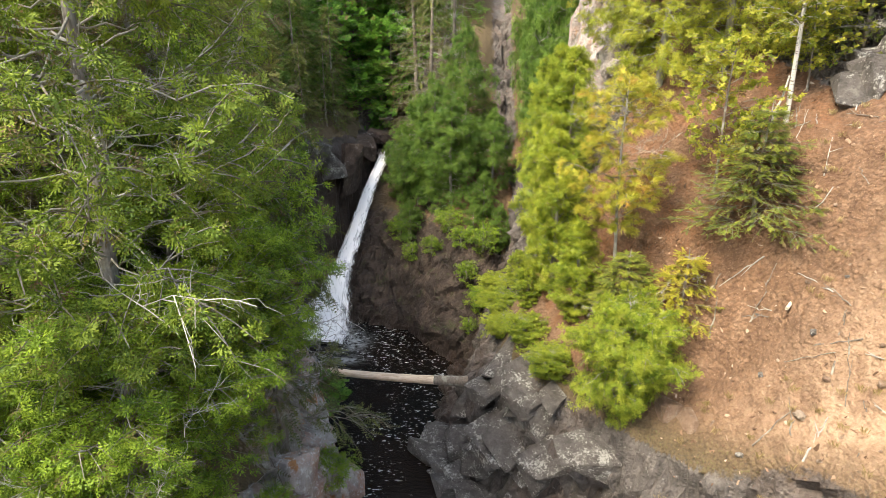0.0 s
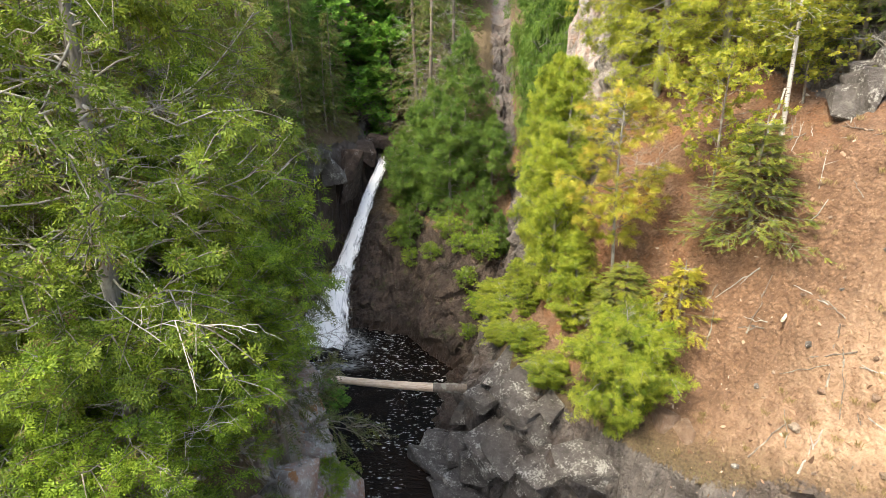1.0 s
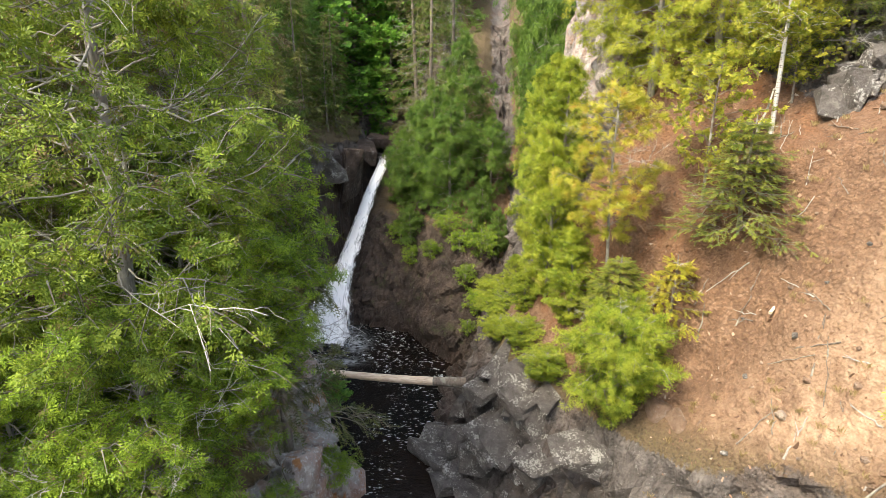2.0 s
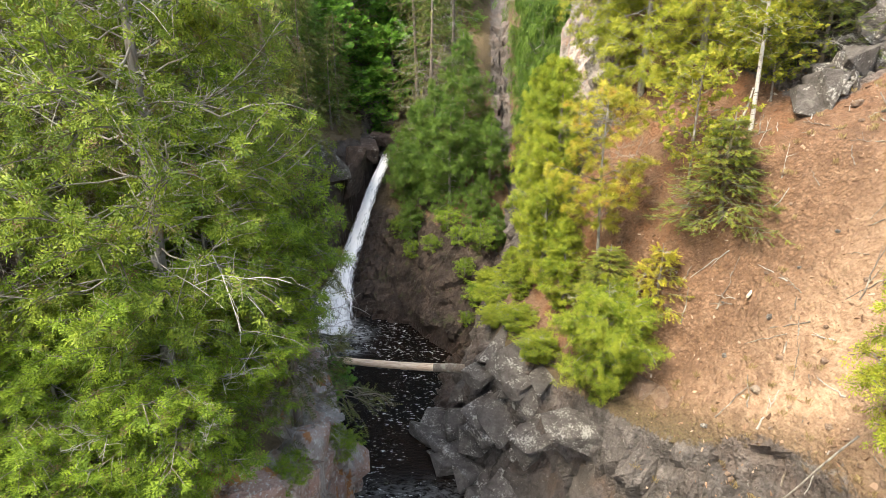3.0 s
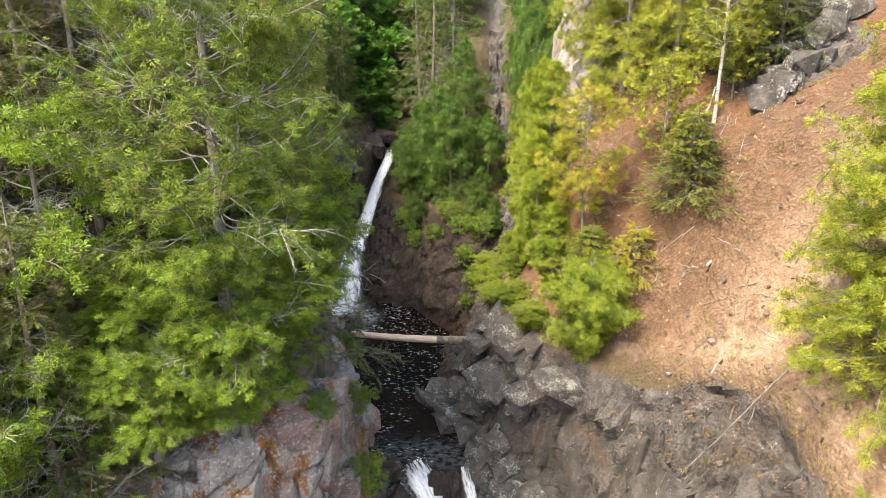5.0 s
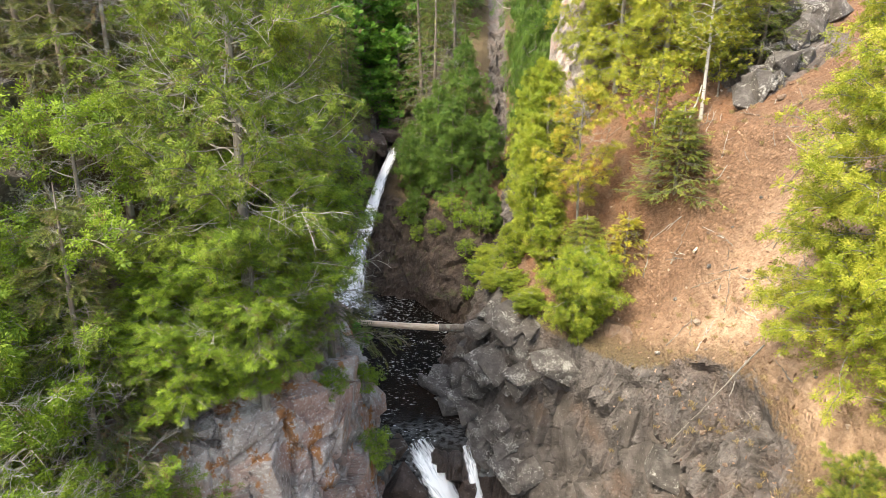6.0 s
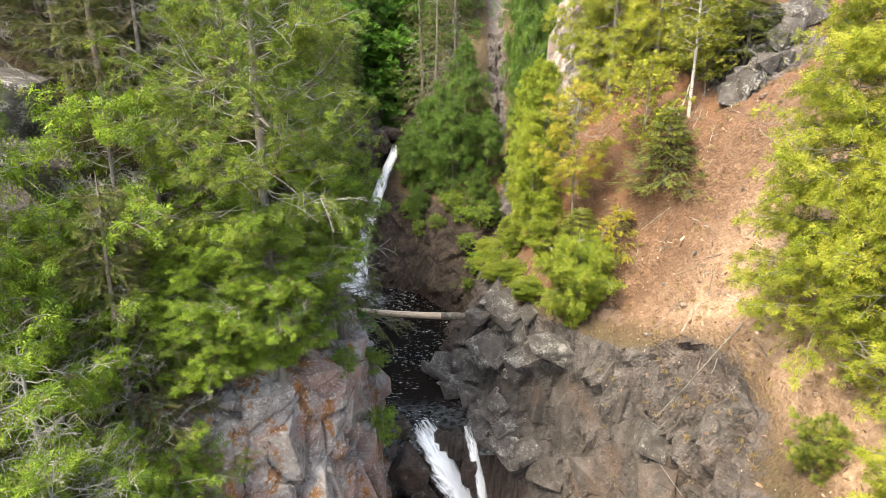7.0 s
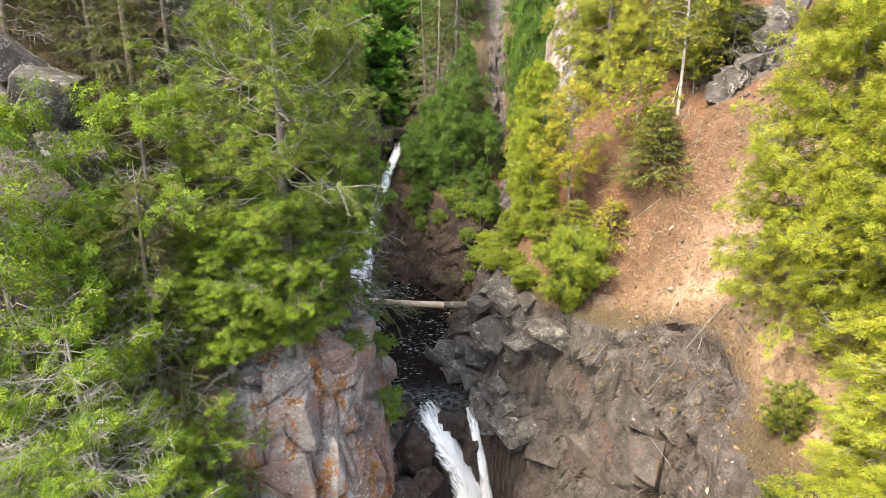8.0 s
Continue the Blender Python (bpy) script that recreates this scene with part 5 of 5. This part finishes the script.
# ---- bedrock blocks ----
for i, (bx, by, bz, size, mat_, turn, tilt) in enumerate((
        (2.3, 18.4, 4.7, (1.8, 2.7, 2.7), LICHEN_ROCK, 0.25, 0.15), (2.7, 16.6, 5.3, (2.0, 1.5, 1.4), LICHEN_ROCK, 0.9, 0.2),
        (3.7, 14.2, 5.2, (2.6, 1.5, 1.4), LICHEN_ROCK, 0.2, 0.12), (-0.9, 20.2, 1.1, (1.9, 1.6, 0.7), DARK_ROCK, 0.7, 0.2),
        (-0.6, 19.0, 1.25, (1.8, 1.3, 0.7), DARK_ROCK, 1.2, 0.25), (-0.1, 17.9, 1.3, (1.7, 1.2, 0.8), DARK_ROCK, 0.3, 0.25), (0.4, 16.9, 1.5, (1.6, 1.2, 1.0), DARK_ROCK, 0.9, 0.3),
        (0.4, 19.4, 2.0, (1.8, 1.5, 0.8), DARK_ROCK, 0.2, 0.3), (0.7, 18.2, 2.4, (1.8, 1.4, 1.0), DARK_ROCK, 1.5, 0.25), (1.2, 17.2, 3.2, (1.7, 1.5, 1.2), DARK_ROCK, 0.6, 0.3), (0.6, 20.9, 2.4, (1.5, 1.4, 0.9), DARK_ROCK, 1.1, 0.2),
        (6.3, 13.4, 7.0, (1.1, 0.8, 0.6), PALE_STONE, 0.3, 0.3), (7.0, 13.9, 7.7, (0.9, 0.7, 0.5), PALE_STONE, 1.0, 0.3),
        (-12.9, 9.3, 14.9, (2.2, 2.0, 3.2), LICHEN_ROCK, 0.2, 0.25), (-12.2, 8.6, 13.4, (2.0, 1.7, 2.2), LICHEN_ROCK, 0.9, 0.3), (-13.6, 9.8, 16.8, (2.0, 1.8, 1.6), LICHEN_ROCK, 0.5, 0.2), (11.4, 16.6, 14.6, (1.5, 1.6, 1.9), DARK_ROCK, 0.5, 0.3),
        (12.6, 17.8, 16.2, (2.0, 1.6, 1.8), DARK_ROCK, 1.3, 0.3),
        (11.9, 17.0, 15.4, (1.3, 1.3, 1.4), DARK_ROCK, 0.8, 0.4), (13.5, 18.7, 17.4, (1.8, 1.6, 1.6), DARK_ROCK, 0.3, 0.2), (14.4, 19.6, 18.4, (2.2, 1.6, 1.8), DARK_ROCK, 1.0, 0.3),
        (12.0, 20.8, 17.6, (2.6, 1.6, 2.2), DARK_ROCK, 0.1, 0.2), (6.7, 12.9, 7.2, (0.8, 0.6, 0.45), PALE_STONE, 0.7, 0.2), (5.7, 14.0, 7.0, (0.9, 0.8, 0.7), PALE_STONE, 1.7, 0.2),
        (7.6, 8.2, 5.6, (1.1, 0.9, 0.9), DARK_ROCK, 0.4, 0.2), (6.4, 9.6, 4.4, (1.3, 1.0, 1.1), DARK_ROCK, 1.4, 0.3), (-6.7, 40.6, 10.3, (2.0, 2.2, 1.4), RED_ROCK, 0.3, 0.2), (-7.7, 36.3, 10.3, (1.9, 2.2, 2.4), DARK_ROCK, 0.3, 0.15), (-8.7, 35.0, 10.4, (2.0, 1.8, 2.4), DARK_ROCK, 1.3, 0.15),
        (-3.9, 41.6, 10.0, (1.6, 1.8, 0.9), RED_ROCK, 0.9, 0.25), (-5.6, 43.2, 10.7, (2.2, 1.5, 1.0), RED_ROCK, 0.1, 0.15),
        (-4.3, 43.6, 10.8, (1.8, 1.4, 1.1), RED_ROCK, 1.4, 0.2), (-6.9, 37.6, 9.4, (1.5, 2.6, 4.0), RED_ROCK, 0.3, 0.1),
        (-2.5, 14.3, -0.9, (1.8, 1.7, 2.4), RED_ROCK, 0.5, 0.2), (-1.7, 13.4, -2.4, (1.7, 1.5, 2.2), RED_ROCK, 1.1, 0.3), (0.35, 14.55, -0.9, (0.6, 0.8, 1.6), RED_ROCK, 0.2, 0.2), (-2.9, 15.4, 0.5, (1.2, 1.2, 1.3), RED_ROCK, 0.8, 0.2),
        (0.9, 15.9, 1.0, (1.2, 1.2, 1.2), DARK_ROCK, 0.8, 0.3), (-2.9, 12.6, -2.6, (1.8, 1.6, 2.6), RED_ROCK, 0.3, 0.25))):
    words = "angular dark basalt block with white lichen" if mat_ in (DARK_ROCK, LICHEN_ROCK) else "reddish wet bedrock block beside the stream" if mat_ is RED_ROCK else "tan weathered stone set in the slope"
    block(words, bx, by, bz, [c * 1.08 for c in size], mat_, i, turn, (tilt, tilt * 0.6))

# ledges of split basalt that step down to the pool, and the rib of rock on the upper slope
rng = np.random.default_rng(21)
for i in range(44):
    u, v = rng.random(), rng.random()
    bx = np.interp(u, [0, 0.4, 0.75, 1], [-0.9, -0.2, 1.3, 2.6]) + 2.0 * v
    by = np.interp(u, [0, 0.4, 0.75, 1], [20.6, 18.2, 15.8, 14.0]) + rng.normal(0, 0.3)
    if bx > 0.0 and by > 18.4:
        continue
    bz = max(1.0, drop_to_ground(bx, by, 1.2)) + rng.uniform(-0.25, 0.0)
    s0 = rng.uniform(1.0, 2.3)
    block("split slab of grey basalt in the ledge above the pool", bx, by, bz, (s0 * 1.3, s0 * rng.uniform(0.6, 1.0), s0 * rng.uniform(0.3, 0.5)), DARK_ROCK if i % 3 else LICHEN_ROCK, i, 0.6 + rng.normal(0, 0.3), (0.3 + rng.normal(0, 0.12), -0.35 + rng.normal(0, 0.12)))
for i in range(90):
    u = rng.random() ** 0.85
    bx = np.interp(u, [0, 0.4, 1], [10.85, 11.8, 13.8]) + rng.normal(0, 0.30)
    by = np.interp(u, [0, 0.4, 1], [16.0, 17.2, 18.6]) + rng.normal(0, 0.25)
    bz = max(drop_to_ground(bx, by, 14.0) + 0.1, np.interp(u, [0, 0.4, 1], [14.3, 16.0, 18.2]) + rng.normal(0, 0.3))
    s0 = rng.uniform(0.4, 1.2)
    block("dark lichen-spotted block in the rib of rock on the slope", bx, by, bz, (s0, s0 * rng.uniform(0.6, 1.0), s0 * rng.uniform(0.8, 1.4)), LICHEN_ROCK if i % 2 else DARK_ROCK, i + 5, rng.uniform(0, 3), (rng.normal(0, 0.3), rng.normal(0.2, 0.3)))
slabs(wall_west, CLIFF, 17, 31, (-0.35, 1, -0.1), ((-7.6, -2.6), (2.0, 3.0), (-3.0, 6.6)), (1.3, 2.6))
slabs(wall_west, CLIFF, 12, 32, (-1, 0.25, -0.1), ((0.0, 0.5), (8.6, 17.0), (0.8, 5.8)), (1.0, 2.2))
slabs(wall_east, DARK_CLIFF, 48, 33, (0.75, 0.75, -0.45), ((-4.0, 2.4), (2.0, 9.0), (-3.0, 9.5)), (0.8, 2.2))


# ---- sticks, stones and dry grass on the slope ----
stick("pole", "long thin grey dead trunk lying down the slope", (8.4, 8.95, 8.95), (6.45, 9.8, 5.05), 0.026, BARK, 1, 0.12)
PALE_WOOD = bark_mat("split_wood", (0.5, 0.42, 0.33), (0.68, 0.6, 0.5), 20)
rng = np.random.default_rng(8)


def slope_place(x0, x1, y0, y1):
    x, y = rng.uniform(x0, x1), rng.uniform(y0, y1)
    return np.array([x, y, drop_to_ground(x, y)])


for i in range(80):
    p = slope_place(6.4, 12.0, 7.5, 17.5)
    a, L = rng.uniform(0, math.pi), rng.uniform(0.25, 1.1)
    q = p + np.array([math.cos(a), math.sin(a), 0]) * L
    q[2] = drop_to_ground(q[0], q[1])
    stick("stick", "dry brown stick lying on the earth", p + (0, 0, 0.03), q + (0, 0, 0.03), rng.uniform(0.012, 0.028), DARK_BARK if i % 3 else GREY_WOOD, i + 20, 0.1, 2 if L > 0.6 else 0)
for i, (rx, ry, ra, rl) in enumerate(((-11.9, 8.6, -0.5, 1.9), (-11.3, 9.4, -0.3, 1.3), (-11.6, 9.9, -0.8, 1.6), (-10.9, 8.9, 1.1, 0.9))):
    a = np.array([rx, ry, drop_to_ground(rx, ry) + 0.08])
    q = np.array([rx + math.cos(ra) * rl, ry + math.sin(ra) * rl, 0])
    q[2] = drop_to_ground(q[0], q[1]) + 0.06
    stick("root", "weathered grey root lying bare on the brown earth", a, q, 0.06, GREY_WOOD, i + 300, 0.35, 2)
p = np.array([8.18, 13.65, drop_to_ground(8.18, 13.65)])
stick("stick", "short pale split stick on the earth", p + (-0.12, -0.1, 0.05), p + (0.2, 0.2, 0.2), 0.05, PALE_WOOD, 5, 0.02)
for i in range(70):
    p = slope_place(6.2, 11.5, 5.5, 16.5)
    s0 = rng.uniform(0.06, 0.2) * (1.6 if i % 9 == 0 else 1)
    boulder("stone", "loose tan stone on the earth slope", p[0], p[1], p[2] + s0 * 0.15, (s0, s0 * rng.uniform(0.6, 1), s0 * 0.6), PALE_STONE if i % 4 else DARK_ROCK, i + 40, rng.uniform(0, 6), 0.3, "stone", 2)
boulder("stone", "flat pale stone on the earth slope", 7.69, 11.67, drop_to_ground(7.69, 11.67) + 0.05, (0.3, 0.24, 0.14), rock_mat("chalky_stone", (0.2, 0.15, 0.115), (0.31, 0.25, 0.2), (0.4, 0.34, 0.28), 0.1), 77, 0.4, 0.2, "stone", 3)


def grass_tufts():
    h = Heap()
    blade = np.array([(-0.5, 0, 0), (0.5, 0, 0), (0.25, 0.35, 0.75), (0.0, 0.8, 1.0)]), np.array([(0, 1, 2, 3)])
    frames, places = [], []
    for i in range(170):
        c = slope_place(4.8, 9.4, 5.0, 13.5) if i % 4 else slope_place(8, 12, 14, 17)
        for _ in range(30):
            a, L = rng.uniform(0, 2 * math.pi), rng.uniform(0.05, 0.17)
            d = np.array([math.cos(a), math.sin(a), 0])
            frames.append(np.stack([np.array([-d[1], d[0], 0]) * 0.005, d * L * rng.uniform(0.3, 0.9), np.array([0, 0, L])]))
            places.append(c + rng.normal(0, 0.05, 3) * (1, 1, 0))
    h.many(*blade, np.array(frames), np.array(places))
    me = h.mesh("dry_grass", GRASS)
    float_attr(me, "tone", np.repeat(rng.random(len(places)), 4))
    tagged(new("dry_grass", me), "sparse tufts of dry straw-coloured grass", "grass", kind="stuff")


grass_tufts()


def rubble():
    """Clods and chips of stone strewn over the slope."""
    h = Heap()
    cube = np.array([(-1, -1, -1), (1, -0.8, -1), (0.9, 1, -1), (-0.8, 0.9, -1), (-0.6, -0.5, 0.7), (0.5, -0.6, 0.9), (0.4, 0.6, 0.6), (-0.5, 0.5, 0.8)])
    quads = np.array([(0, 1, 5, 4), (1, 2, 6, 5), (2, 3, 7, 6), (3, 0, 4, 7), (4, 5, 6, 7)])
    frames, places = [], []
    for i in range(3200):
        p = slope_place(5.2, 13.5, 3.5, 19.0)
        s0 = 0.012 + 0.05 * rng.random() ** 3
        q = unit(rng.normal(size=(3, 3)))
        frames.append(q * s0 * rng.uniform(0.6, 1.3, (3, 1)))
        places.append(p)
    h.many(cube, quads, np.array(frames), np.array(places))
    k = Mat("clods")
    col = k.ramp(k.geo.outputs["Random Per Island"], [(0.0, (0.09, 0.05, 0.032)), (0.5, (0.21, 0.125, 0.08)), (0.85, (0.33, 0.225, 0.16)), (1.0, (0.36, 0.29, 0.23))])
    tagged(new("rubble", h.mesh("rubble", k.end(k.bsdf(col, 0.95)))), "loose clods and stone chips strewn over the earth", "rubble", kind="stuff")


rubble()
